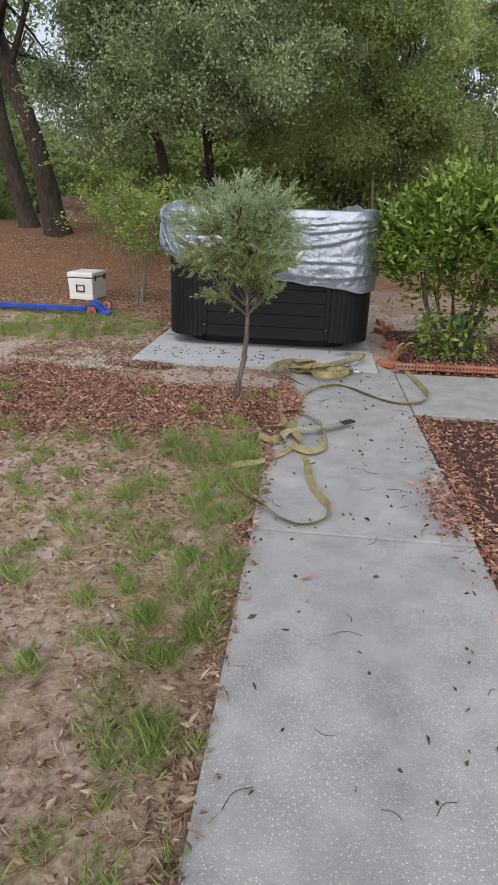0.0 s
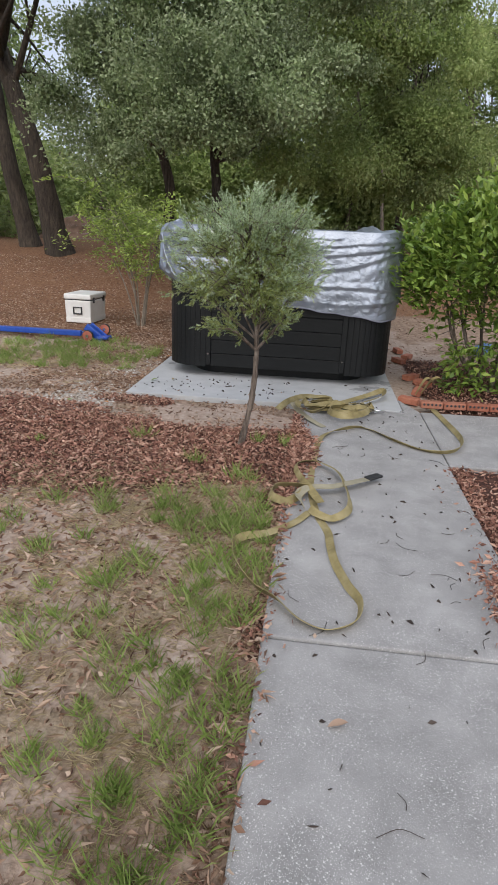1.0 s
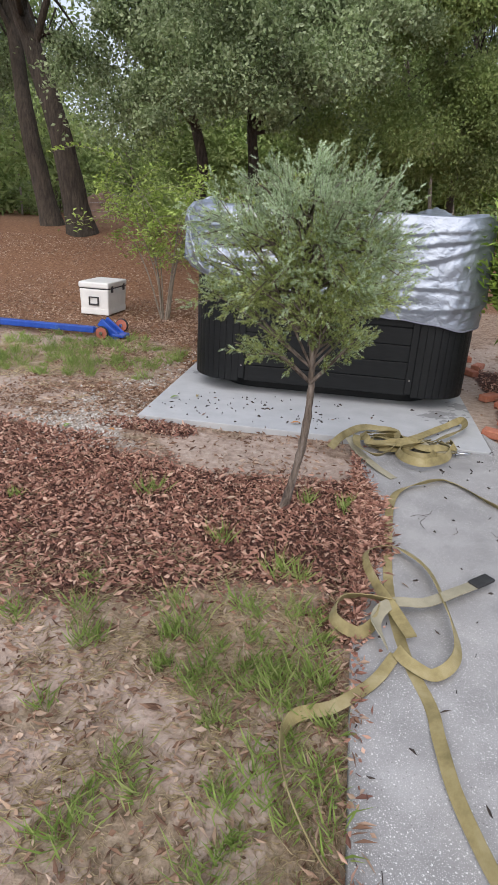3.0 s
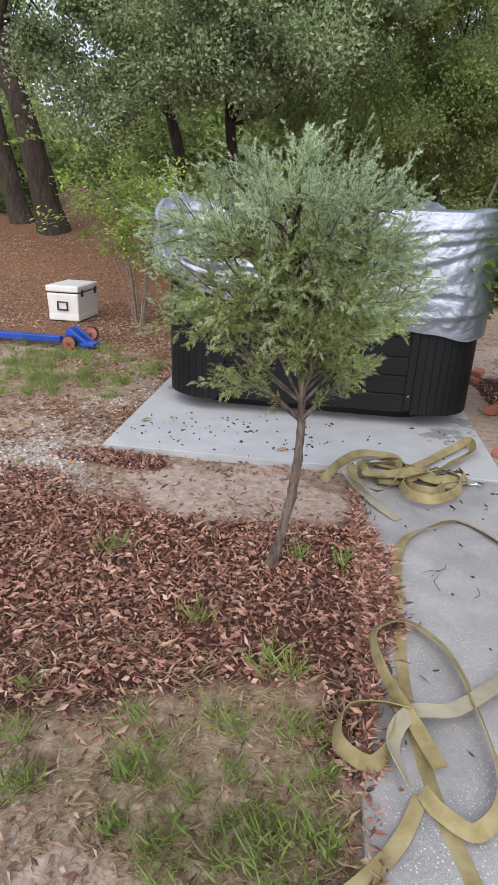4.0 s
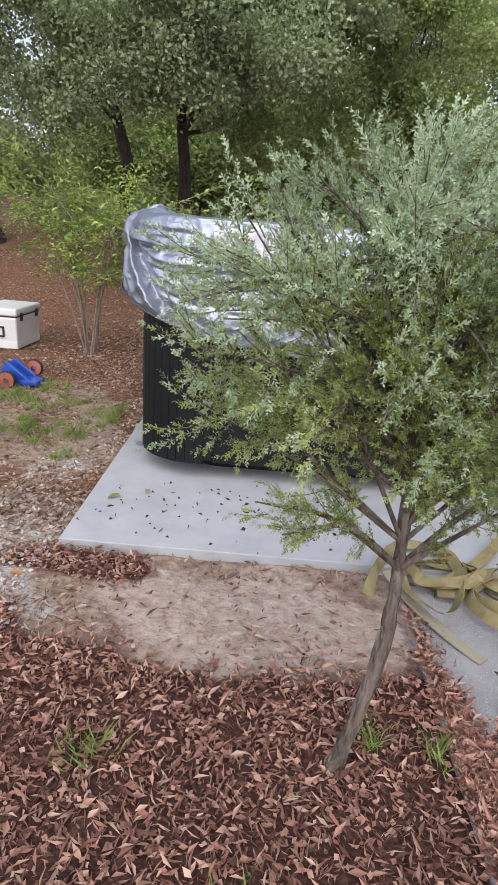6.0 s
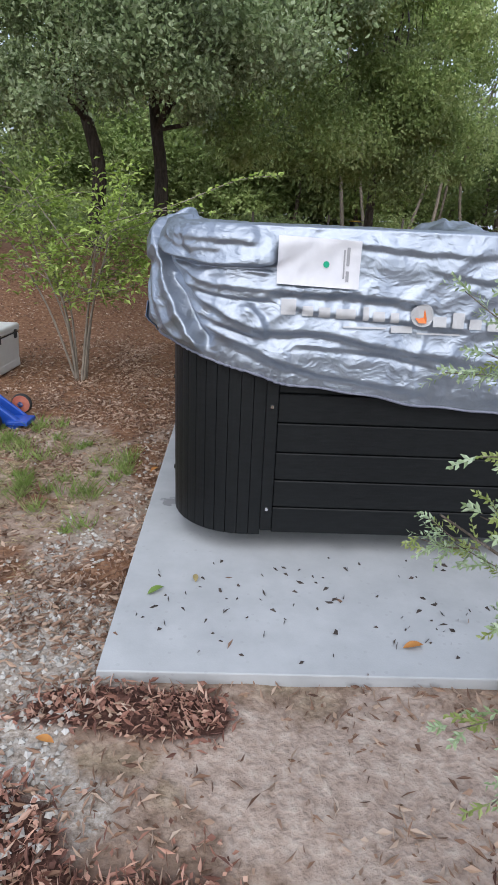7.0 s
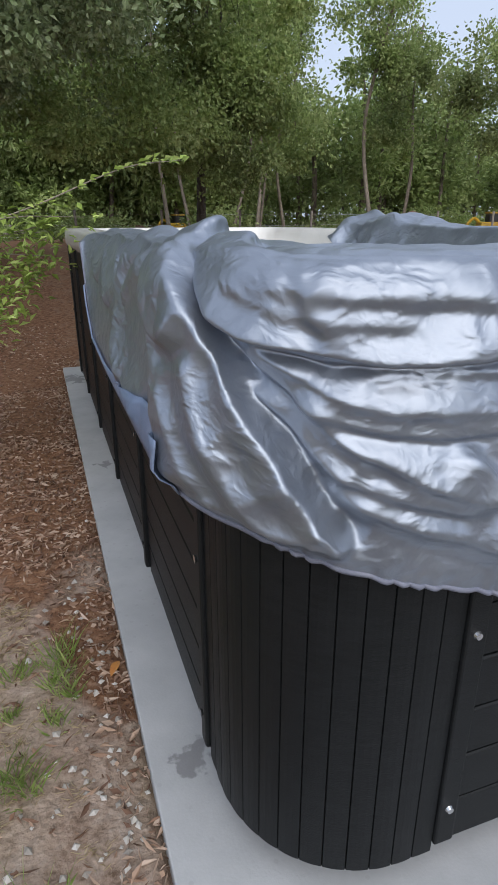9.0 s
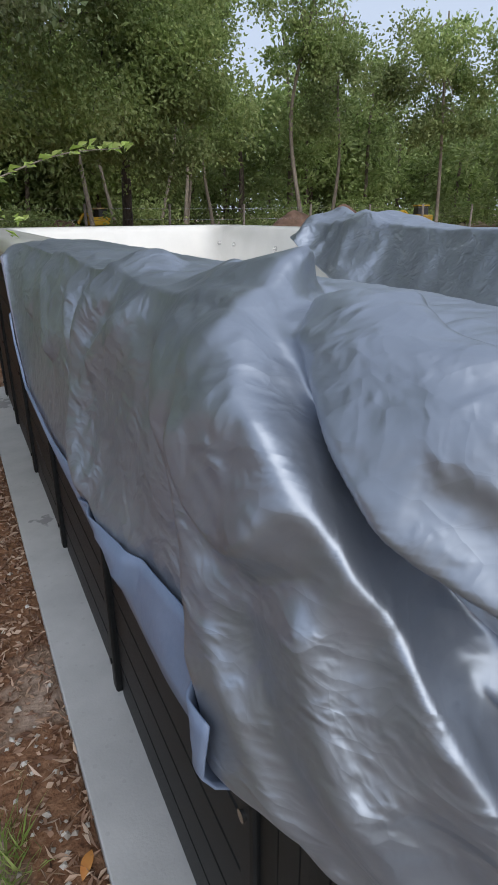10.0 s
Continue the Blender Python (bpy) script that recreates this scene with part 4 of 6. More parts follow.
def build_woods():
    # live oak with two leaning trunks
    tree("live_oak", "large live oak with a leaning dark trunk on leaf litter", (-6.6, 15.4), 6.5, 0.29, [((-9.2, 14.5, 7.9), (2.8, 2.5, 1.5)), ((-5.2, 12.6, 6.6), (2.0, 1.5, 0.6))], 18000, 0.11, M_LEAF_OAK, M_BARK_DARK, lean=(-1.5, -0.3), group="yard oaks")
    tree("live_oak", "dark live oak trunk leaning behind a larger one", (-7.75, 16.2), 6.5, 0.24, [((-10.6, 16.5, 6.8), (2.4, 2.5, 2.0)), ((-7.9, 17.8, 4.7), (1.3, 1.2, 0.8)), ((-10.0, 17.0, 4.4), (1.2, 1.3, 1.9))], 26000, 0.11, M_LEAF_OAK, M_BARK_DARK, lean=(-1.2, 0.3), group="yard oaks")
    tree("live_oak", "broad live oak with pale drooping foliage behind the tub", (-4.4, 17.0), 4.2, 0.17, [((-3.6, 13.4, 3.6), (2.2, 1.8, 1.35)), ((-1.6, 12.8, 4.1), (2.0, 1.6, 1.4)), ((-3.9, 14.6, 5.9), (2.4, 2.2, 1.9)), ((-1.2, 14.6, 6.3), (3.0, 2.2, 1.9)), ((-4.9, 15.0, 4.9), (1.1, 1.2, 1.1))], 140000, 0.088, M_LEAF_OAK, M_BARK_DARK, group="yard oaks", spread=0.36, shell=0.2, clump=650)
    tree("live_oak", "live oak trunk standing among others behind the tub", (-3.1, 17.4), 4.5, 0.17, [((-2.4, 17.2, 4.9), (2.4, 2.0, 1.9))], 22000, 0.11, M_LEAF_OAK, M_BARK_DARK, group="yard oaks", shell=0.25)
    tree("live_oak", "tall dense dark green tree behind the tub", (2.4, 22.5), 7.0, 0.13, [((0.3, 19.5, 5.6), (3.2, 2.4, 3.2)), ((2.0, 18.5, 5.6), (1.7, 1.8, 2.2)), ((0.6, 19.2, 3.2), (3.0, 1.9, 1.5)), ((3.0, 19.5, 3.3), (1.7, 1.6, 1.5)), ((-0.5, 19.0, 8.0), (3.4, 2.4, 2.0)), ((0.6, 18.6, 8.6), (2.8, 2.4, 1.8))], 120000, 0.115, M_LEAF_FAR, M_BARK_DARK, group="yard oaks", spread=0.52, droop=0.3, shell=0.25, clump=700)
    spots = [(4.7, 27.0, 9.5, 0.08), (5.5, 26.6, 9.0, 0.085), (6.3, 28.5, 9.5, 0.07), (9.4, 25.3, 10.5, 0.1), (7.6, 29.0, 9.0, 0.09), (12.4, 22.0, 6.0, 0.08), (14.4, 20.0, 6.5, 0.09), (16.2, 20.8, 7.0, 0.1), (3.4, 27.5, 10.0, 0.08), (17.5, 17.5, 7.0, 0.1), (11.3, 26.5, 7.0, 0.09), (2.3, 26.0, 10.0, 0.09)]
    for x, y, h, r in spots:
        c = h * 0.74
        sparse = x in (6.3, 7.6)
        tree("woodland_tree", "slim pale-barked tree at the edge of the woods", (x, y), h, r * 0.75,
             [((x + rng.uniform(-0.8, 0.8), y, 1 + c), (1.7 if sparse else 2.1, 1.7, h * 0.22)), ((x + rng.uniform(-1.2, 1.2), y, 1 + c * 0.66), (1.4, 1.2, h * 0.12))], 3000 if sparse else 9500, 0.15, M_LEAF_FAR, M_BARK_PALE, lean=(rng.uniform(-0.9, 0.9), 0), group="wood-edge trees", limbs=10, spread=0.42, shell=0.25)
    # the woods behind, past counting
    pieces, trunks = [], []
    for k in range(230):
        x, y = rng.uniform(-42, 46), rng.uniform(30, 50)
        if k < 30:
            x, y = rng.uniform(-32, -11), rng.uniform(19, 30)
        if k >= 200:
            x, y = rng.uniform(19, 34), rng.uniform(8, 28)
        h = rng.uniform(8.5, 13.5)
        gap = x / y
        if gap > 0.1:
            h = rng.uniform(5.0, 8.5)
        if -0.5 < gap < -0.33:
            h = rng.uniform(3.5, 5.0)
        if (x + 1.95) / (y - 6.6) > 0.68:
            h = rng.uniform(5.5, 8.0)
        if k < 30:
            h = min(h, rng.uniform(4, 7))
        zc = 1 + h * 0.52
        n = int(260 * h)
        pts, off, C = crown_points(n, (x, y, zc), (2.5, 2.2, h * 0.5), 32, 0.66, -1, 0.2)
        pieces.append(leaves(pts, off + rand_dirs(n) * 0.3, rand_dirs(n), 0.3 * rng.uniform(0.6, 1.3, n), 0.15))
        trunks.append(tube(spline([(x, y, 0.9), (x + rng.uniform(-0.4, 0.4), y, zc), (x + rng.uniform(-0.7, 0.7), y, 1 + h * 0.95)], 8), np.linspace(rng.uniform(0.08, 0.18), 0.03, 8), 6))
    for k in range(26):
        x, y, h = -9 + 0.62 * k, rng.uniform(30, 33), rng.uniform(4.5, 6.5)
        n = int(300 * h)
        pts, off, C = crown_points(n, (x, y, 1 + h * 0.45), (1.7, 1.4, h * 0.5), 32, 0.5, -1, 0.2)
        pieces.append(leaves(pts, off + rand_dirs(n) * 0.3, rand_dirs(n), 0.24 * rng.uniform(0.6, 1.3, n), 0.12))
    # undergrowth under the trees
    for k in range(190):
        x, y = rng.uniform(-34, 34), rng.uniform(25, 33)
        if k < 50:
            x, y = rng.uniform(-16, -3.5), rng.uniform(18.5, 23)
            if -11.5 < x < -6.5:
                continue
        n = 420
        h = rng.uniform(0.6, 1.5)
        if k >= 130:
            x, y, h = rng.uniform(-14, 9), rng.uniform(33, 38), rng.uniform(2.0, 3.6)
        pts, off, C = crown_points(n, (x, y, 1 + h * 0.4), (1.3, 1.0, h * 0.6), 20, 0.3, -0.6, 0.2)
        pieces.append(leaves(pts, off + rand_dirs(n) * 0.3, rand_dirs(n), 0.16 * rng.uniform(0.6, 1.3, n), 0.08))
    V, F = joined(pieces)
    woods = thing("far_woods", "dense green woods closing the yard", "woods", kind="stuff")
    part("foliage", mesh_of("foliage", V, F), M_LEAF_FAR, woods)
    V, F = joined(trunks)
    part("trunks", mesh_of("trunks", V, F, True), M_BARK, woods)


def build_small_cedar():
    """Young cedar with a bushy crown on a thin bare trunk."""
    base = np.array([-0.575, 4.75, 0.0])
    t = thing("cedar_sapling", "young grey-green cedar with a bushy crown and bare trunk", "tree", at=tuple(base))
    trunk = spline([(-0.6, 4.75, -0.03), (-0.545, 4.75, 0.25), (-0.51, 4.75, 0.53), (-0.515, 4.76, 0.85), (-0.56, 4.76, 1.2), (-0.6, 4.77, 1.6)], 40)
    R = np.interp(np.linspace(0, 1, 40), [0, 0.04, 0.15, 0.5, 1], [0.04, 0.03, 0.024, 0.019, 0.004])
    wood = [tube(trunk, R * 0.88, 12, 0.3)]
    shoots = []
    centre, radii = np.array([-0.61, 4.75, 1.32]), np.array([0.55, 0.4, 0.42])
    for k in range(120):
        f = rng.uniform(0.57, 0.97)
        s = trunk[int(f * 39)]
        d = rand_dirs(1)[0]
        d[2] = rng.uniform(-0.75, 0.95)
        d = unit(d)
        e = centre + d * radii * rng.uniform(0.72, 1.05)
        e[2] = max(e[2], 1.04 + rng.uniform(0, 0.12) + 0.25 * max(0.0, 4.72 - e[1]))
        m = (s + e) / 2 + np.array([0, 0, rng.uniform(-0.03, 0.08)])
        P = spline([s, m, e], 12)
        wood.append(tube(P, np.linspace(0.0075, 0.0016, 12), 5))
        shoots.append(P)
    for k in range(14):
        s = trunk[37 - k] + rng.normal(size=3) * 0.04
        shoots.append(spline([s, s + np.array([0, 0, 0.12]), s + np.array([rng.uniform(-0.12, 0.12), rng.uniform(-0.1, 0.1), rng.uniform(0.08, 0.2)])], 12))
        wood.append(tube(shoots[-1], np.linspace(0.004, 0.0012, 12), 5))
    main = len(shoots)
    for e in ((-0.83, 4.62, 0.86), (-0.9, 4.7, 0.9), (-0.25, 4.8, 0.95), (-0.3, 4.62, 1.0)):
        P = spline([(-0.51, 4.75, 0.72), ((-0.51 + e[0]) / 2, (4.75 + e[1]) / 2, 0.86), e], 12)
        wood.append(tube(P, np.linspace(0.011, 0.002, 12), 6))
        shoots.append(P)
    for k, (V, F) in enumerate(wood):
        part("branch" if k else "trunk", mesh_of("branch", V - base, F, True), M_BARK, t)
    # side twigs on every shoot, feathered with short scale-leaved sprays
    P, D, size, twigs = [], [], [], []
    for n_shoot, sh in enumerate(shoots):
        for k in range(11 if n_shoot < main else 12):
            i = int(np.clip(rng.beta(2.2, 1.1) * 11, 3, 11))
            q = sh[i] + rng.normal(size=3) * 0.008
            out = unit(q - centre)
            d = unit(unit(sh[min(i + 1, 11)] - sh[i - 1]) * 0.7 + out * 0.4 + rng.normal(size=3) * 0.55 + np.array([0, 0, 0.3]))
            long = rng.uniform(0.06, 0.17) * (1.0 if n_shoot < main else 0.75)
            e = q + d * long + np.array([0, 0, 0.02])
            tw = spline([q, (q + e) / 2 - np.array([0, 0, 0.006]), e], 8)
            twigs.append(tube(tw, np.linspace(0.0014, 0.0006, 8), 4))
            side = unit(np.cross(d, rand_dirs(1)[0]))
            up = np.cross(d, side)
            for b in range(12):
                f = 0.12 + 0.88 * b / 11
                a = b * 2.4 + rng.uniform(-0.4, 0.4)
                P.append(tw[int(f * 7)] + rng.normal(size=3) * 0.004)
                D.append(unit(d * (0.55 + 0.6 * f) + (side * math.cos(a) + up * math.sin(a)) * (1.0 - 0.6 * f)))
                size.append(rng.uniform(0.02, 0.046) * (1.15 - 0.4 * f))
    V, F = joined(twigs)
    part("twig", mesh_of("twig", V - base, F), M_BARK, t)
    P, D, Ls = np.array(P), np.array(D), np.array(size)
    pieces = []
    A = unit(np.cross(D, rand_dirs(len(D))))
    B = np.cross(D, A)
    pieces.append(leaves(P, D, A, Ls, 0.0032, 0.0))
    for k in range(10):
        f = (k + 0.6) / 10
        ang = k * 2.4
        side = np.cos(ang) * A + np.sin(ang) * B
        pieces.append(leaves(P + D * (Ls * f)[:, None], D * 0.7 + side * (0.95 - 0.4 * f), A, 0.0125 - 0.005 * f, 0.0042, 0.08))
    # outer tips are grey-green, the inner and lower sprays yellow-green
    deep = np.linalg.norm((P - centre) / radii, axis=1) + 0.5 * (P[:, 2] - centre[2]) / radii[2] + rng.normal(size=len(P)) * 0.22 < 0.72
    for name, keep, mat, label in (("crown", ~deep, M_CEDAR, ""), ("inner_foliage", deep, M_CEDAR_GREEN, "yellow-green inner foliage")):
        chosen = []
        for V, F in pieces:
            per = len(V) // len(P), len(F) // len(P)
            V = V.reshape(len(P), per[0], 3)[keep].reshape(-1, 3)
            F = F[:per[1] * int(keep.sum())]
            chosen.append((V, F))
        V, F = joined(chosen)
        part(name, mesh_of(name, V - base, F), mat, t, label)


def build_yellow_sapling():
    """Multi-stemmed young shrub with bright leaves and one long arching shoot."""
    base = np.array([-2.92, 10.0, 0.0])
    t = thing("young_shrub", "multi-stemmed young shrub with bright green leaves", "shrub", at=tuple(base))
    wood, tips, shoots = [], [], []
    for k in range(9):
        a = rng.uniform(0, 6.28)
        e = base + np.array([math.cos(a) * rng.uniform(0.3, 0.85), math.sin(a) * rng.uniform(0.2, 0.5), rng.uniform(1.3, 1.8)])
        P = spline([base + np.array([math.cos(a), math.sin(a), 0]) * 0.05, (base * 0.55 + e * 0.45) - np.array([math.cos(a), math.sin(a), 0]) * 0.06, e], 14)
        wood.append(tube(P, np.linspace(0.014, 0.004, 14), 7, 0.1))
        for _ in range(7):
            s = P[rng.randint(7, 14)]
            e2 = s + rand_dirs(1)[0] * np.array([0.95, 0.6, 0.3]) * rng.uniform(0.4, 1.0) + np.array([0, 0, 0.08])
            Q = spline([s, (s + e2) / 2 + np.array([0, 0, 0.05]), e2], 9)
            wood.append(tube(Q, np.linspace(0.005, 0.0015, 9), 5))
            tips.append(Q)
    for e in ((-1.92, 9.9, 1.5), (-1.98, 9.8, 1.28), (-2.1, 9.7, 1.08), (-2.2, 10.1, 1.4), (-2.25, 9.8, 1.6), (-1.88, 9.95, 1.38)):
        Q = spline([base + np.array([0.15, 0, 0.85]), (base * 0.5 + np.array(e) * 0.5) + np.array([0, 0, 0.65 - 0.3]), e], 16)
        wood.append(tube(Q, np.linspace(0.006, 0.0015, 16), 5))
        tips += [Q[6:], Q[9:]]
    for ends in ([(-2.5, 10.0, 1.45), (-1.9, 9.95, 1.7), (-1.4, 9.9, 1.9), (-1.05, 9.87, 1.95)], [(-2.6, 9.9, 1.4), (-2.0, 9.9, 1.55), (-1.85, 9.8, 1.6)], [(-3.1, 9.9, 1.5), (-3.5, 9.8, 2.0), (-3.9, 9.6, 2.15), (-4.2, 9.4, 2.05)]):
        Q = spline([base + np.array([0.1, 0, 1.0])] + ends, 26)
        wood.append(tube(Q, np.linspace(0.008, 0.002, 26), 5))
        shoots.append(Q[8:])
    V, F = joined(wood)
    part("stem", mesh_of("stem", V - base, F, True), M_BARK_PALE, t)
    P, D = [], []
    for Q in tips:
        for _ in range(56):
            i = rng.randint(2, len(Q))
            P.append(Q[i] + rng.normal(size=3) * 0.06)
            D.append(unit(rng.normal(size=3) * np.array([1, 1, 0.5]) + np.array([0, 0, 0.2])))
    size = list(rng.uniform(0.045, 0.085, len(P)))
    for Q in shoots:
        along = unit(Q[-1] - Q[0])
        for k in range(64):
            i = 1 + k * (len(Q) - 1) // 64
            side = np.cross(along, np.array([0, 0, 1.0])) * (1 if k % 2 else -1)
            P.append(Q[i] + rng.normal(size=3) * 0.008)
            D.append(unit(side + along * 0.7 + rng.normal(size=3) * 0.25))
            size.append(rng.uniform(0.06, 0.1))
    P, D, size = np.array(P), np.array(D), np.array(size)
    V, F = leaves(P, D, np.array([[0, 0, 1.0]]) + rand_dirs(len(P)) * 0.5, size, size * 0.45)
    part("foliage", mesh_of("foliage", V - base, F), M_LEAF_BRIGHT, t)


def build_bush():
    """Broad-leaved bush in the mulch bed."""
    base = np.array([1.72, 7.0, 0.0])
    t = thing("garden_bush", "broad-leaved green bush with bare grey stems in a mulch bed", "bush", at=tuple(base))
    wood, P, D = [], [], []
    for k in range(15):
        a = rng.uniform(0, 6.28)
        e = base + np.array([math.cos(a) * rng.uniform(0.3, 0.85), math.sin(a) * rng.uniform(0.2, 0.6), rng.uniform(0.85, 1.85)])
        Q = spline([base + np.array([math.cos(a), math.sin(a), 0]) * 0.06, base * 0.5 + e * 0.5 + rng.normal(size=3) * 0.12, e], 14)
        wood.append(tube(Q, np.linspace(0.02, 0.006, 14), 6, 0.1))
        for _ in range(5):
            s = Q[rng.randint(6, 14)]
            e2 = s + rand_dirs(1)[0] * 0.3 + np.array([0, 0, 0.06])
            W = spline([s, (s + e2) / 2, e2], 6)
            wood.append(tube(W, np.linspace(0.005, 0.002, 6), 5))
    mass = np.array([1.68, 6.95, 1.3])
    for c in rand_dirs(300):
        if c[2] < -0.5 and rng.rand() < 0.8:
            continue
        q = mass + c * np.array([1.0, 0.72, 0.68]) * rng.uniform(0.62, 1.0)
        for _ in range(46):
            P.append(q + rng.normal(size=3) * np.array([0.11, 0.11, 0.09]))
    for k in range(520):
        P.append(base + np.array([rng.uniform(-0.5, 0.3), rng.uniform(-0.45, 0.2), rng.uniform(0.05, 0.55)]))
    P = np.array(P)
    D = unit(rng.normal(size=P.shape) * np.array([1, 1, 0.6]) + unit(P - base - np.array([0, 0, 0.9])) * 0.8 + np.array([0, 0, 0.3]))
    V, F = joined(wood)
    part("stem", mesh_of("stem", V - base, F, True), M_BARK, t)
    V, F = leaves(P, D, np.array([[0, 0, 1.0]]) + rand_dirs(len(P)) * 0.6, rng.uniform(0.065, 0.12, len(P)), rng.uniform(0.034, 0.06, len(P)), 0.1)
    part("foliage", mesh_of("foliage", V - base, F), M_LEAF_BUSH, t)


build_woods()
build_small_cedar()
build_yellow_sapling()
build_bush()


# ---- loose things ----
M_STRAP = surface("yellow_webbing", [(0.15, 0.12, 0.05), (0.25, 0.205, 0.09), (0.33, 0.28, 0.15)], 9, 0.75, 0.5, 300, blot=0.2, blot_scale=3, bump_dist=0.002)
M_STRAP_GREY = surface("dusty_webbing", [(0.25, 0.23, 0.16), (0.34, 0.31, 0.22)], 12, 0.85, 0.5, 300, blot=0.15, bump_dist=0.002)
M_RUBBER = surface("black_rubber", [(0.012, 0.012, 0.012), (0.025, 0.025, 0.025)], 20, 0.7, 0.2)
M_COOLER = surface("white_plastic", [(0.68, 0.68, 0.66), (0.76, 0.76, 0.74)], 6, 0.4, 0.03, blot=0.05)
M_GASKET = surface("dark_plastic", [(0.02, 0.02, 0.022), (0.035, 0.035, 0.04)], 20, 0.5, 0.05)
M_BLUE = surface("blue_paint", [(0.01, 0.05, 0.3), (0.02, 0.085, 0.42)], 10, 0.4, 0.1, blot=0.15)
M_WHEEL = surface("red_wheel", [(0.28, 0.07, 0.045), (0.4, 0.14, 0.09)], 10, 0.55, 0.1)
M_BRICK = surface("red_brick", [(0.24, 0.075, 0.045), (0.38, 0.14, 0.085), (0.45, 0.21, 0.14)], 18, 0.9, 0.6, 90, obrandom=0.4, blot=0.2)
M_PAPER = surface("white_paper", [(0.58, 0.58, 0.62), (0.64, 0.64, 0.67)], 10, 0.5, 0.05, blot=0.03)
M_INK = surface("grey_ink", [(0.25, 0.25, 0.27), (0.3, 0.3, 0.32)], 10, 0.6, 0, blot=0.05)
M_INK_DARK = surface("brown_stencil_ink", [(0.07, 0.055, 0.03), (0.11, 0.09, 0.05)], 10, 0.8, 0)
M_GREEN_DOT = surface("green_print", [(0.0, 0.3, 0.16), (0.01, 0.36, 0.2)], 10, 0.6, 0, blot=0.05)
M_LOGO = surface("pale_print", [(0.42, 0.42, 0.43), (0.5, 0.5, 0.51)], 14, 0.55, 0.05, blot=0.05)
M_FLAME = surface("orange_print", [(0.7, 0.14, 0.02), (0.78, 0.2, 0.04)], 14, 0.5, 0, blot=0.05)
M_DIRT = surface("dug_soil", [(0.08, 0.05, 0.035), (0.14, 0.085, 0.06), (0.2, 0.13, 0.1)], 3, 0.95, 0.8, 12, blot=0.25)
M_YELLOW = surface("machine_yellow", [(0.5, 0.3, 0.02), (0.6, 0.38, 0.03)], 4, 0.45, 0.05, blot=0.1)
M_POST = surface("grey_wood_post", [(0.16, 0.14, 0.12), (0.28, 0.25, 0.22)], 12, 0.9, 0.5, 40)
M_TARP_BLUE = surface("blue_plastic", [(0.05, 0.12, 0.28), (0.12, 0.22, 0.4)], 8, 0.4, 0.3, 30)
M_HUSK = surface("dry_yellow_leaf", [(0.22, 0.17, 0.07), (0.4, 0.33, 0.15)], 12, 0.7, 0.2, island=0.5)


STRAP_RUN = [(0.99, 6.2), (1.05, 5.58), (1.07, 5.08), (0.95, 4.84), (0.75, 4.85), (0.56, 5.02), (0.37, 5.28), (0.21, 5.21), (0.01, 4.99), (-0.05, 4.46), (-0.06, 4.02), (-0.02, 3.67), (0.04, 3.45), (0.05, 3.3), (0.07, 3.12), (0.12, 2.94),
             (0.17, 2.82), (0.14, 2.69), (0.03, 2.63), (-0.08, 2.67), (-0.18, 2.78), (-0.28, 2.86), (-0.38, 3.03), (-0.42, 3.19), (-0.39, 3.3), (-0.27, 3.37), (-0.14, 3.51), (-0.06, 3.66)]
STRAP_LOOP = [(-0.06, 3.66), (-0.02, 3.61), (0.07, 3.57), (0.16, 3.7), (0.15, 3.97), (0.1, 4.24), (-0.03, 4.38), (-0.16, 4.28), (-0.14, 4.08), (-0.05, 3.86), (0.0, 3.74)]
STRAP_RING = [(-0.05, 3.93), (-0.17, 3.95), (-0.27, 3.9), (-0.29, 3.78), (-0.2, 3.72), (-0.13, 3.8), (-0.1, 3.9)]
STRAP_TAIL = [(-0.1, 3.66), (-0.13, 3.8), (-0.06, 3.92), (0.07, 3.95), (0.21, 4.07), (0.33, 4.18)]
COIL_A = [(-0.38, 5.59), (-0.31, 5.78), (-0.19, 5.99), (-0.06, 6.04), (0.07, 5.92), (0.03, 5.63), (-0.08, 5.45), (-0.2, 5.59), (-0.21, 5.79)]
COIL_TAIL = [(-0.26, 5.78), (-0.2, 5.59), (-0.09, 5.39), (0.02, 5.25)]
COIL_B = [(-0.01, 5.72), (0.2, 5.91), (0.46, 6.24), (0.59, 6.38), (0.58, 6.22), (0.44, 6.03), (0.31, 5.85), (0.08, 5.64), (0.08, 5.48), (0.2, 5.41), (0.35, 5.53), (0.41, 5.7), (0.35, 5.83)]
COIL_C = [(0.3, 5.9), (0.12, 5.75), (0.1, 5.6), (0.25, 5.55), (0.33, 5.7)]


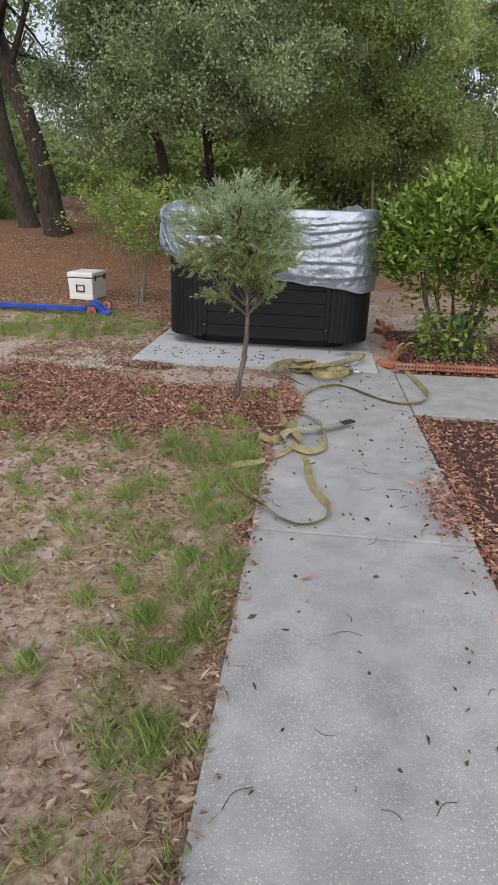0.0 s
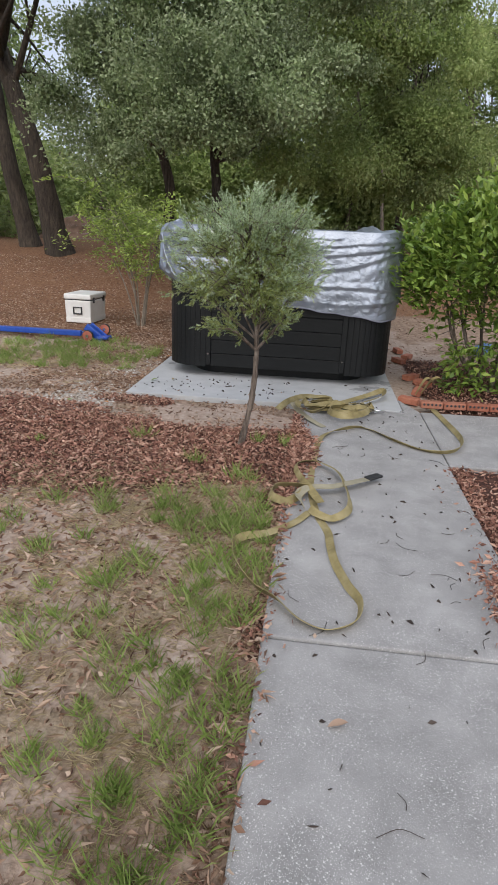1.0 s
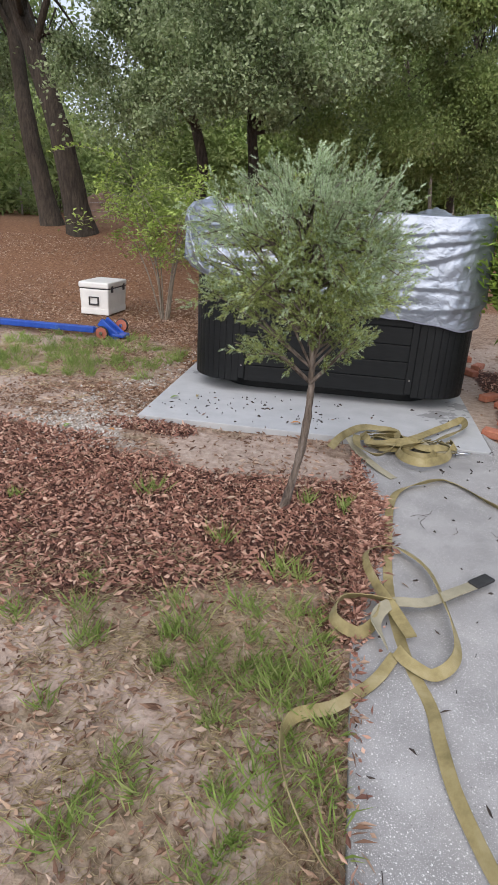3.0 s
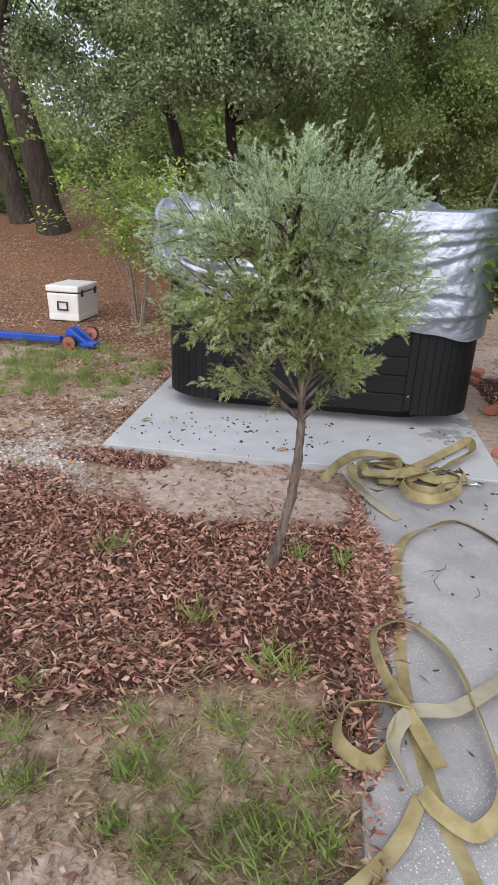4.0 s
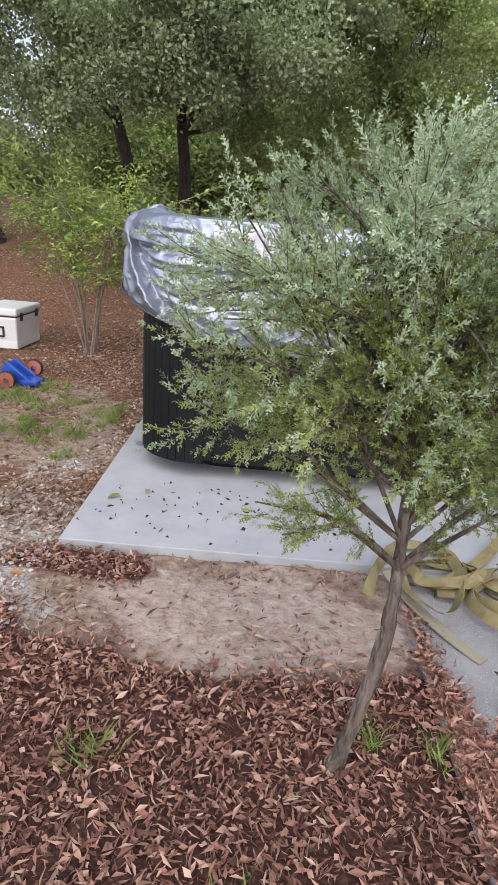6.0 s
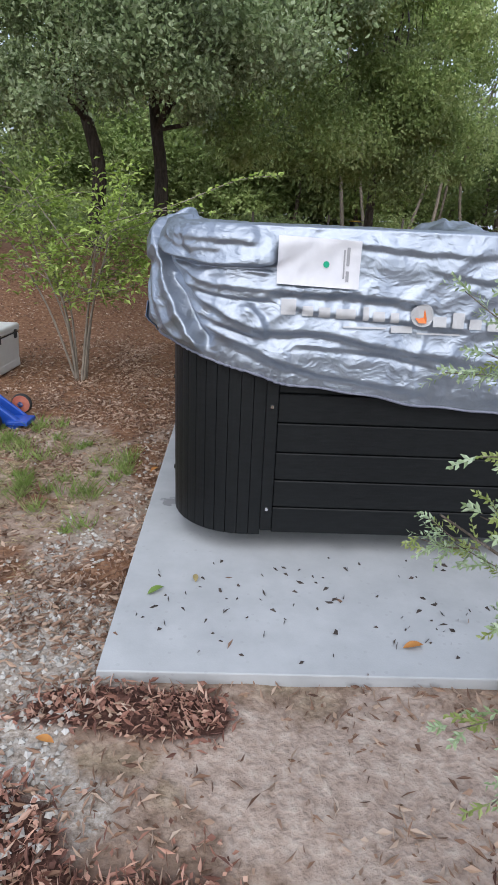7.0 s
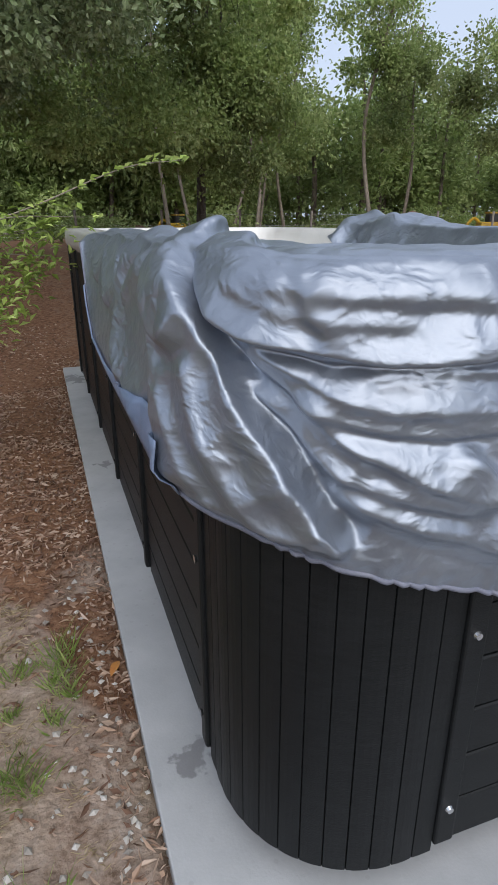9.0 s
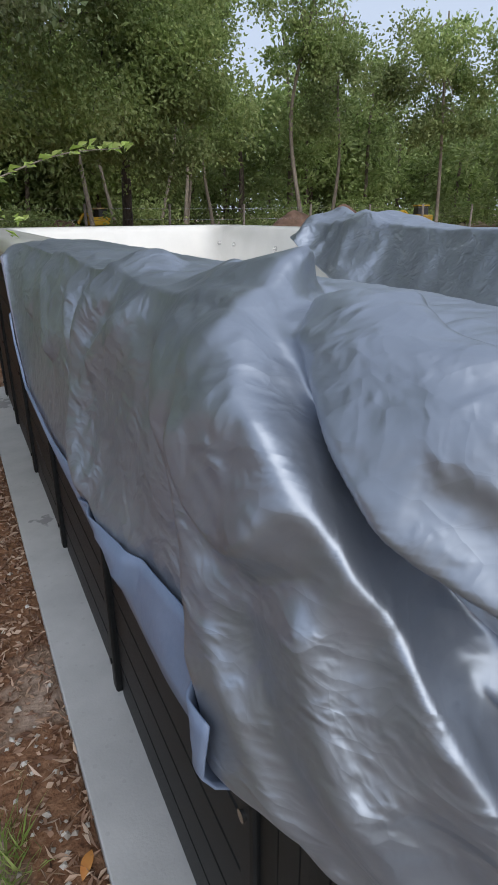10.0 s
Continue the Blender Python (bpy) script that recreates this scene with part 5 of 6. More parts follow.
def ribbon(P, tilt, width=0.055, n=240, thick=0.0035):
    """A webbing strap along P (x, y, z); tilt: degrees by which it leans on its edge, point by point."""
    C = spline(P, n)
    T = unit(np.gradient(C, axis=0))
    flat = unit(np.stack([-T[:, 1], T[:, 0], T[:, 2] * 0], -1))
    a = np.radians(np.interp(np.linspace(0, 1, n), np.linspace(0, 1, len(tilt)), tilt))[:, None]
    W = unit(flat * np.cos(a) + np.array([0, 0, 1.0]) * np.sin(a))
    N = unit(np.cross(W, T))
    lift = np.abs(np.sin(a)) * width * 0.5
    C = C + np.array([0, 0, 1.0]) * lift
    h, t = width / 2, thick / 2
    V = np.stack([C + W * h + N * t, C + W * h * 0.96 + N * t * 1.3, C - W * h + N * t, C - W * h - N * t, C + W * h - N * t], 1)[:, [0, 2, 3, 4]]
    i, j = np.meshgrid(np.arange(n - 1), np.arange(4), indexing="ij")
    k = (j + 1) % 4
    F = np.stack([i * 4 + j, i * 4 + k, (i + 1) * 4 + k, (i + 1) * 4 + j], -1).reshape(-1, 4)
    return V.reshape(-1, 3), np.concatenate([F, [[0, 1, 2, 3]], [[(n - 1) * 4 + 3, (n - 1) * 4 + 2, (n - 1) * 4 + 1, (n - 1) * 4]]])


def at_z(points, z):
    zs = np.broadcast_to(z, len(points))
    return [(x, y, float(h)) for (x, y), h in zip(points, zs)]


def build_straps():
    z = PATH_Z + 0.004
    t = thing("tow_strap", "long dirty yellow tow strap looped across the footpath", "strap", at=(0.2, 3.6, PATH_Z))
    here = np.array([0.2, 3.6, PATH_Z])
    V, F = ribbon(at_z(STRAP_RUN, z + 0.006 * np.sin(np.arange(len(STRAP_RUN)))), [10, 30, 70, 60, 35, 50, 20, 60, 10, 0, 0, 5, 10, 25, 40, 55, 70, 60, 35, 40, 55, 60, 70, 75, 50, 20, 5, 0], 0.042, 420)
    part("run", mesh_of("run", V - here, F), M_STRAP, t)
    V, F = ribbon(at_z(STRAP_LOOP, np.linspace(z + 0.012, z + 0.03, len(STRAP_LOOP))), [50, 30, 20, 40, 60, 45, 20, 35, 60, 70, 30, 5], 0.045, 260)
    part("loop", mesh_of("loop", V - here, F), M_STRAP, t)
    V, F = ribbon(at_z(STRAP_RING, np.linspace(z + 0.02, z + 0.012, len(STRAP_RING))), [60, 50, 70, 60, 40, 60, 60], 0.047, 160)
    part("loop", mesh_of("loop", V - here, F), M_STRAP, t)
    V, F = ribbon(at_z(STRAP_TAIL, [z + 0.02, z + 0.03, z + 0.04, z + 0.045, z + 0.04, z + 0.03]), [60, 30, 10, 5, 0, 0], 0.05, 120)
    part("tail", mesh_of("tail", V - here, F), M_STRAP_GREY, t, "dusty grey-yellow end of the strap")
    # stencilled marks that cannot be read
    V, F = ribbon(at_z(STRAP_RING, np.linspace(z + 0.02, z + 0.012, len(STRAP_RING))), [60, 50, 70, 60, 40, 60, 60], 0.047, 160)
    W, _ = ribbon(at_z(STRAP_LOOP, np.linspace(z + 0.012, z + 0.03, len(STRAP_LOOP))), [50, 30, 20, 40, 60, 45, 20, 35, 60, 70, 30, 5], 0.045, 260)
    for source, a, b in ((V, 60, 66), (V, 72, 78), (V, 84, 89), (W, 150, 153), (W, 158, 162), (W, 168, 171), (W, 176, 180), (W, 186, 189)):
        G = source.reshape(-1, 4, 3)[a:b]
        up = unit(np.cross(G[1:2, 0] - G[:1, 0], G[:1, 1] - G[:1, 0])) * 0.0012
        up = up * np.sign(up[:, 2:3] + 1e-9)
        for side in (1, -1):
            q = np.stack([G[:, 0] * 0.78 + G[:, 1] * 0.22 + side * up, G[:, 0] * 0.22 + G[:, 1] * 0.78 + side * up], 1).reshape(-1, 3)
            k = np.arange(len(G) - 1) * 2
            part("stencil_bar", mesh_of("stencil_bar", q - here, np.stack([k, k + 1, k + 3, k + 2], -1)), M_INK_DARK, t)
    e0, e1 = np.array(STRAP_TAIL[-2]), np.array(STRAP_TAIL[-1])
    d = (e1 - e0) / np.linalg.norm(e1 - e0)
    tip = box((0, 0, 0), (0.12, 0.056, 0.016), 0.006, 2, turn=Matrix.Rotation(math.atan2(d[1], d[0]), 4, "Z"))
    bmesh.ops.translate(tip, vec=(e1[0] - here[0], e1[1] - here[1], 0.04), verts=tip.verts)
    part("end_sleeve", tip, M_RUBBER, t, "black sewn end sleeve")

    c = thing("coiled_strap", "heap of coiled dirty yellow webbing by the pad", "strap", at=(0.15, 5.75, PATH_Z))
    here = np.array([0.15, 5.75, PATH_Z])
    for k, (pts, h0, h1, til) in enumerate(((COIL_A, 0.05, 0.09, [20, 60, 40, 20, 50, 60, 40, 20, 10]), (COIL_TAIL, 0.07, 0.035, [10, 5, 0, 0]),
                                            (COIL_B, 0.07, 0.07, [10, 15, 20, 60, 40, 15, 30, 60, 70, 65, 60, 70, 40]), (COIL_C, 0.04, 0.06, [60, 50, 70, 60, 50]))):
        V, F = ribbon(at_z(pts, np.linspace(h0, h1, len(pts))), til, 0.054, 200)
        part("webbing", mesh_of("webbing", V - here, F), M_STRAP_GREY if k == 1 else M_STRAP, c)
    for k in range(9):
        side = k % 2
        cx, cy = ((0.0, 5.8), (0.33, 5.76))[side]
        rx, ry = (0.2, 0.13)[side] * rng.uniform(0.6, 1.15), (0.13, 0.11)[side] * rng.uniform(0.6, 1.15)
        a0, turn = rng.uniform(0, 6.28), rng.uniform(4.2, 6.4)
        a = np.linspace(a0, a0 + turn, 9)
        pts = [(cx + rx * math.cos(q) + rng.normal() * 0.012, cy + ry * math.sin(q) + rng.normal() * 0.012) for q in a]
        V, F = ribbon(at_z(pts, 0.042 + 0.006 * k + 0.012 * np.sin(a * 1.5)), rng.uniform(0, 75, 9), 0.052, 130)
        part("webbing", mesh_of("webbing", V - here, F), M_STRAP_GREY if k % 4 == 1 else M_STRAP, c)
    hook = [tube(spline([(0.27, -0.02, 0.03), (0.33, -0.06, 0.05), (0.4, -0.03, 0.04), (0.38, 0.03, 0.02), (0.31, 0.0, 0.015)], 26), np.full(26, 0.007), 8)]
    V, F = joined(hook)
    part("hook", mesh_of("hook", V, F, True), M_STEEL, c, "dull steel hook")


def build_cooler():
    c = thing("cooler", "white hard-sided cooler with a black handle on leaf litter", "cooler", at=(-3.9, 10.15, 0.0), rz=-2)
    w, d, h = 0.44, 0.64, 0.35
    body = box((0, 0, h / 2 + 0.02), (w, d, h), 0.02, 3)
    for v in body.verts:
        f = 1 - 0.06 * (1 - (v.co.z - 0.02) / h)
        v.co.x, v.co.y = v.co.x * f, v.co.y * f
    part("body", body, M_COOLER, c)
    part("skirt", box((0, 0, 0.06), (w * 0.965, d * 0.965, 0.09), 0.012, 2), M_COOLER, c)
    part("gasket", box((0, 0, h + 0.028), (w * 0.985, d * 0.985, 0.016), 0.004, 1), M_GASKET, c, "dark rubber gasket")
    part("lid", box((0, 0, h + 0.075), (w + 0.015, d + 0.015, 0.085), 0.022, 3), M_COOLER, c)
    for y in (-0.2, 0.2):
        part("latch", box((w / 2 + 0.006, y, h + 0.02), (0.022, 0.05, 0.09), 0.006, 2), M_GASKET, c, "black rubber latch")
    ring = box((0, -d / 2 - 0.003, 0.26), (0.15, 0.02, 0.015), 0.004, 1)
    for p, s in (((0, -d / 2 - 0.003, 0.16), (0.15, 0.02, 0.02)), ((-0.066, -d / 2 - 0.003, 0.21), (0.018, 0.02, 0.11)), ((0.066, -d / 2 - 0.003, 0.21), (0.018, 0.02, 0.11))):
        box(p, s, 0.004, 1, bm=ring)
    part("handle", ring, M_GASKET, c, "black folding end handle")


def build_jack():
    """Long blue trailer dolly bar lying on the grass, with two red wheels."""
    j = thing("trailer_dolly", "blue steel dolly bar with two red wheels on grass", "dolly", at=(-3.15, 8.42, 0.0), rz=-3)
    part("bar", box((-1.5, 0.02, 0.085), (2.7, 0.07, 0.075), 0.012, 2, turn=Matrix.Rotation(radians(-0.6), 4, "Y")), M_BLUE, j)
    part("bar", box((-1.5, 0.16, 0.075), (2.7, 0.05, 0.05), 0.01, 2), M_BLUE, j)
    fork = box((0.02, 0.06, 0.1), (0.3, 0.05, 0.1), 0.012, 2, turn=Matrix.Rotation(radians(38), 4, "Y"))
    box((0.02, 0.2, 0.1), (0.3, 0.03, 0.1), 0.01, 2, bm=fork, turn=Matrix.Rotation(radians(38), 4, "Y"))
    part("fork", fork, M_BLUE, j)
    part("foot", box((0.14, 0.1, 0.05), (0.16, 0.18, 0.035), 0.008, 2), M_BLUE, j)
    for x, y, z in ((-0.04, -0.02, 0.075), (0.08, 0.28, 0.13)):
        wh = part("wheel", cyl((x, y, z), 0.07, 0.045, "y", 28), M_WHEEL, j, "red rubber wheel")
        part("tyre", mesh_of("tyre", *ring_mesh((x, y, z), 0.068, 0.014)), M_RUBBER, wh)
        part("hub", cyl((x, y - 0.026, z), 0.022, 0.02, "y", 16), M_STEEL, wh)


def ring_mesh(c, R, r, n=28, m=8):
    a = np.linspace(0, 2 * np.pi, n, endpoint=False)
    b = np.linspace(0, 2 * np.pi, m, endpoint=False)
    A, B = np.meshgrid(a, b, indexing="ij")
    V = np.stack([(R + r * np.cos(B)) * np.cos(A), r * 1.6 * np.sin(B), (R + r * np.cos(B)) * np.sin(A)], -1).reshape(-1, 3) + np.array(c)
    i, j = np.meshgrid(np.arange(n), np.arange(m), indexing="ij")
    F = np.stack([i * m + j, i * m + (j + 1) % m, ((i + 1) % n) * m + (j + 1) % m, ((i + 1) % n) * m + j], -1).reshape(-1, 4)
    return V, F, True


def build_bricks():
    edging = thing("brick_edging", "row of red cored bricks edging the mulch bed", "brick edging", at=(1.0, 6.05, 0.0))
    bm = box((0, 0, 0), (0.2, 0.09, 0.06), 0.006, 1)
    me = bm_mesh("brick", bm)
    me.materials.append(M_BRICK)
    # core holes are not cut: dark discs on the face colour in their shade
    hole = bm_mesh("dark_core_disc", cyl((0, 0, 0), 0.011, 0.004, "y", 10))
    hole.materials.append(M_GASKET)
    for k in range(12):
        b = part("brick", me, None, edging)
        b.matrix_basis = pose(0.0 + 0.207 * k, 0.012 * k + rng.uniform(-0.006, 0.006), 0.075, 90 * 0 + rng.uniform(-3, 3), rng.uniform(-2, 2), 3.3 + rng.uniform(-2, 2))
        for q in range(5):
            o = part("dark_core_disc", hole, None, b)
            o.matrix_basis = pose(-0.072 + 0.036 * q, -0.0455, 0.008)
    for x, y, z, rz, rx in ((0.84, 6.3, 0.035, -28, 4), (0.97, 6.62, 0.05, 70, 14), (1.0, 7.35, 0.035, 40, 0), (1.08, 7.05, 0.04, -50, 8), (0.98, 8.3, 0.03, 120, 0), (1.12, 8.6, 0.03, 60, 0), (1.05, 9.0, 0.035, 100, 3)):
        b = tagged(part("loose_brick", me, None), "loose red brick lying on sandy ground", "brick", "loose bricks")
        b.matrix_world = pose(x, y, z, rx, 0, rz)
    t = thing("palm_husk", "curled dry yellow palm husk leaning by the bricks", "dry leaf", at=(0.92, 6.45, 0.03))
    for k, (dx, dy, l, a) in enumerate(((0.0, 0.0, 0.34, 60), (0.06, 0.05, 0.28, 35))):
        n = 14
        u = np.linspace(0, 1, n)
        C = np.stack([dx + u * l * math.cos(radians(a)), dy + u * 0.05, 0.02 + 0.16 * np.sin(u * 2.4)], -1)
        w = 0.045 * np.sin(np.pi * (0.12 + 0.86 * u))
        V = np.concatenate([C + np.stack([0 * u, w, w * 0.5], -1), C, C + np.stack([0 * u, -w, w * 0.5], -1)])
        F = [[i, i + 1, n + i + 1, n + i] for i in range(n - 1)] + [[n + i, n + i + 1, 2 * n + i + 1, 2 * n + i] for i in range(n - 1)]
        part("husk_blade", mesh_of("husk_blade", V, F, True), M_HUSK, t)
    b = thing("blue_bag", "crumpled blue plastic bag on the mulch", "bag", at=(2.2, 9.0, 0.02))
    bm = bmesh.new()
    bmesh.ops.create_icosphere(bm, subdivisions=3, radius=0.13)
    for v in bm.verts:
        v.co *= 1 + 0.25 * (noise.noise(v.co * 14)) + 0.1 * noise.noise(v.co * 40)
        v.co.z = max(v.co.z * 0.8 + 0.09, 0.0)
    part("bag", bm, M_TARP_BLUE, b, smooth=True)


def build_prints():
    """Paper in a plastic sleeve and the printed mark on the cover's front."""
    paper = thing("paper_sheet", "white printed sheet in a clear sleeve on the cover", "paper", at=(-1.06, 6.58, 1.4))
    n, m = 24, 16
    u, v = np.meshgrid(np.linspace(-0.165, 0.165, n), np.linspace(-0.092, 0.092, m), indexing="ij")

    def lay(u, v, off):
        x, z = -1.06 + u, 1.41 + v - 0.03 * u
        y, _ = front_y(x, z)
        return np.stack([x + 1.06, y - 6.58 - off, z - 1.4], -1)
    i, j = np.meshgrid(np.arange(n - 1), np.arange(m - 1), indexing="ij")
    a = (i * m + j).reshape(-1)
    F = np.stack([a, a + 1, a + m + 1, a + m], -1)
    part("sheet", mesh_of("sheet", lay(u, v, 0.02).reshape(-1, 3), F, True), M_PAPER, paper)
    dot = []
    for q in range(20):
        w = 2 * math.pi * q / 20
        dot.append((0.03 + 0.0125 * math.cos(w), -0.005 + 0.0125 * math.sin(w)))
    P = np.array(dot)
    V = lay(P[:, 0], P[:, 1], 0.0235)
    part("round_print", mesh_of("round_print", V, [list(range(20))]), M_GREEN_DOT, paper, "round green print")
    for k, (du, dv, l) in enumerate([(0.115, 0.03, 0.07), (0.115, -0.045, 0.04), (0.1, 0.0, 0.11)]):
        uu, vv = np.meshgrid(np.linspace(du - 0.006 + 0.003 * (k == 2), du + 0.006 - 0.003 * (k == 2), 2), np.linspace(dv - l / 2, dv + l / 2, 6), indexing="ij")
        a = np.arange(5)
        part("text_bar", mesh_of("text_bar", lay(uu, vv, 0.0235).reshape(-1, 3), np.stack([a, a + 1, a + 7, a + 6], -1)), M_INK, paper)
    mark = thing("printed_mark", "pale printed mark with an orange emblem on the cover", "print", at=(-0.6, 6.58, 1.23))

    def bar(x0, x1, z0, z1, mat, name):
        uu, vv = np.meshgrid(np.linspace(x0, x1, 10), np.linspace(z0, z1, 5), indexing="ij")
        y, _ = front_y(uu, vv)
        V = np.stack([uu + 0.6, y - 6.58 - 0.014, vv - 1.23], -1).reshape(-1, 3)
        i, j = np.meshgrid(np.arange(9), np.arange(4), indexing="ij")
        a = (i * 5 + j).reshape(-1)
        part(name, mesh_of(name, V, np.stack([a, a + 1, a + 6, a + 5], -1), True), mat, mark)
    x = -1.2
    for w, tall in ((0.075, 1.0), (0.055, 0.66), (0.06, 0.66), (0.1, 0.66), (0.03, 0.9), (0.06, 0.66), (0.045, 0.66)):
        zc = 1.235 - 0.04 * (x + 1.2)
        bar(x, x + w * 0.8, zc - 0.033, zc - 0.033 + 0.062 * tall, M_LOGO, "print_bar")
        x += w + 0.012
    for w, tall in ((0.07, 0.66), (0.06, 1.0), (0.065, 0.66), (0.065, 0.66)):
        zc = 1.235 - 0.04 * (x + 0.12 + 1.2)
        bar(x + 0.12, x + 0.12 + w * 0.8, zc - 0.033, zc - 0.033 + 0.062 * tall, M_LOGO, "print_bar")
        x += w + 0.012
    turns = np.linspace(0, 2 * np.pi, 20, endpoint=False)
    uu, vv = -0.617 + 0.047 * np.cos(turns), 1.22 + 0.047 * np.sin(turns)
    y, _ = front_y(uu, vv)
    part("emblem_ground", mesh_of("emblem_ground", np.stack([uu + 0.6, y - 6.58 - 0.014, vv - 1.23], -1), [list(range(20))]), M_LOGO, mark)
    bar(-0.94, -0.76, 1.158, 1.165, M_LOGO, "rule")
    bar(-0.74, -0.65, 1.145, 1.172, M_LOGO, "print_bar")
    bar(-0.63, -0.45, 1.142, 1.149, M_LOGO, "rule")
    uu = np.array([-0.63, -0.6, -0.598, -0.612, -0.62, -0.64, -0.645])
    vv = np.array([1.19, 1.19, 1.215, 1.25, 1.225, 1.235, 1.205])
    y, _ = front_y(uu, vv)
    part("flame", mesh_of("flame", np.stack([uu + 0.6, y - 6.58 - 0.018, vv - 1.23], -1), [list(range(7))]), M_FLAME, mark, "orange flame emblem")


def mound(name, label, at, r, h, seed):
    n, m = 40, 14
    a, f = np.meshgrid(np.linspace(0, 2 * np.pi, n, endpoint=False), np.linspace(0, 1, m), indexing="ij")
    x, y = np.cos(a) * f * r, np.sin(a) * f * r * 0.5
    z = h * (1 - f ** 1.4) * (0.6 + 0.8 * fbm(x + seed * 5, y, 0.8, seed)) + 0.12 * (fbm(x, y, 3, seed) - 0.5) - 0.1 * f
    i, j = np.meshgrid(np.arange(n), np.arange(m - 1), indexing="ij")
    F = np.stack([i * m + j, ((i + 1) % n) * m + j, ((i + 1) % n) * m + j + 1, i * m + j + 1], -1).reshape(-1, 4)
    o = part(name, mesh_of(name, np.stack([x, y, z], -1).reshape(-1, 3), F, True), M_DIRT)
    o.matrix_world = pose(*at)
    return tagged(o, label, "dirt pile", "soil heaps")


def build_distance():
    mound("soil_heap", "heap of reddish brown dug soil before the woods", (8.3, 24.0, 0.95), 1.6, 0.75, 1)
    mound("soil_heap", "heap of reddish brown dug soil before the woods", (9.6, 23.2, 0.95), 1.5, 0.95, 2)
    mound("soil_heap", "low heap of pale pinkish soil by a yellow machine", (1.9, 30.0, 0.95), 1.6, 0.6, 3)
    mound("soil_heap", "pale soil heap beyond the oaks", (-9.5, 23.5, 0.9), 1.7, 1.0, 4)
    for x, y, rz in ((3.4, 30.0, 15), (12.7, 23.2, -20)):
        d = thing("digger", "yellow digger parked among the trees", "digger", "parked diggers", at=(x, y, float(ground_z(x, y))), rz=rz)
        d.scale = (0.62, 0.62, 0.62)
        part("body", box((0, 0, 0.62), (1.3, 0.9, 0.5), 0.08, 3), M_YELLOW, d)
        part("cab", box((0.1, 0, 1.05), (0.6, 0.7, 0.5), 0.05, 2), M_GASKET, d, "dark glazed cab")
        part("cab_roof", box((0.1, 0, 1.33), (0.68, 0.78, 0.08), 0.02, 2), M_YELLOW, d)
        for s in (-1, 1):
            part("track", box((0, s * 0.42, 0.2), (1.5, 0.25, 0.38), 0.15, 3), M_RUBBER, d)
        V, F = tube(spline([(-0.5, 0, 0.75), (-0.95, 0, 1.05), (-1.4, 0, 0.5)], 14), np.full(14, 0.08), 6)
        part("boom", mesh_of("boom", V, F), M_YELLOW, d)
    fence = thing("fence", "far wire fence with thin grey wooden posts", "fence", at=(0, 21, 0))
    me = bm_mesh("post", cyl((0, 0, 0), 0.035, 1.1, "z", 8, 0.03))
    me.materials.append(M_POST)
    for k in range(16):
        x, y = -13 + 2.0 * k, 20.5 + 0.05 * k
        p = part("post", me, None, fence)
        p.matrix_basis = pose(x, y - 21, float(ground_z(x, y)) - 0.05 + 0.35, rng.uniform(-2, 2), rng.uniform(-2, 2))
    for h in (0.25, 0.5, 0.75):
        xs = np.linspace(-13, 17, 40)
        V, F = tube(np.stack([xs, -0.5 + 0.025 * (xs + 13), ground_z(xs, 20.5 + 0 * xs) + h], -1), np.full(40, 0.003), 4)
        part("wire", mesh_of("wire", V, F), M_STEEL, fence)


build_straps()
build_cooler()
build_jack()
build_bricks()
build_prints()
build_distance()


# ---- litter on the ground, past counting ----
M_CHIP = surface("mulch_chip", [(0.06, 0.024, 0.017), (0.25, 0.115, 0.082), (0.43, 0.245, 0.18), (0.6, 0.43, 0.33)], 8, 0.8, 0, island=0.9, blot=0.15, stops=[0.3, 0.46, 0.6, 0.72])
M_DRY = surface("dry_leaf", [(0.075, 0.038, 0.025), (0.21, 0.12, 0.078), (0.38, 0.265, 0.19), (0.54, 0.44, 0.36)], 8, 0.8, 0, island=0.85, blot=0.15, stops=[0.3, 0.42, 0.58, 0.72])
M_BLADE = surface("grass_blade", [(0.12, 0.19, 0.04), (0.24, 0.34, 0.08), (0.38, 0.42, 0.17)], 3, 0.6, 0, island=0.7, translucent=0.3, blot=0.2)
M_STRAW = surface("dead_grass", [(0.28, 0.22, 0.12), (0.5, 0.42, 0.27)], 3, 0.8, 0, island=0.7, blot=0.15)
M_STONE = surface("pale_gravel", [(0.26, 0.235, 0.205), (0.42, 0.395, 0.36), (0.62, 0.6, 0.57)], 20, 0.85, 0.2, island=0.7, blot=0.1)
M_DARK_BIT = surface("dark_twig", [(0.025, 0.02, 0.018), (0.08, 0.06, 0.05)], 20, 0.85, 0, island=0.6)
M_GREENLEAF = surface("fallen_green_leaf", [(0.14, 0.22, 0.04), (0.2, 0.3, 0.06)], 20, 0.5, 0.1)
M_ORANGELEAF = surface("fallen_orange_leaf", [(0.38, 0.14, 0.03), (0.5, 0.24, 0.06)], 20, 0.6, 0.1)


def on_paving(x, y):
    path = (x > PATH_L) & (x < PATH_R) & (y < 5.93)
    pad = (x > PAD_X0) & (x < PAD_X1) & (y > PAD_Y0) & (y < PAD_Y1)
    side = (x > PATH_R - 0.01) & (y > 4.6 + 0.04 * (x - PATH_R)) & (y < 5.93 + 0.04 * (x - PATH_R))
    return path | pad | side


def surface_z(x, y):
    pad = (x > PAD_X0) & (x < PAD_X1) & (y > PAD_Y0) & (y < PAD_Y1)
    return np.where(pad, PAD_Z, np.where(on_paving(x, y), PATH_Z, ground_z(x, y)))


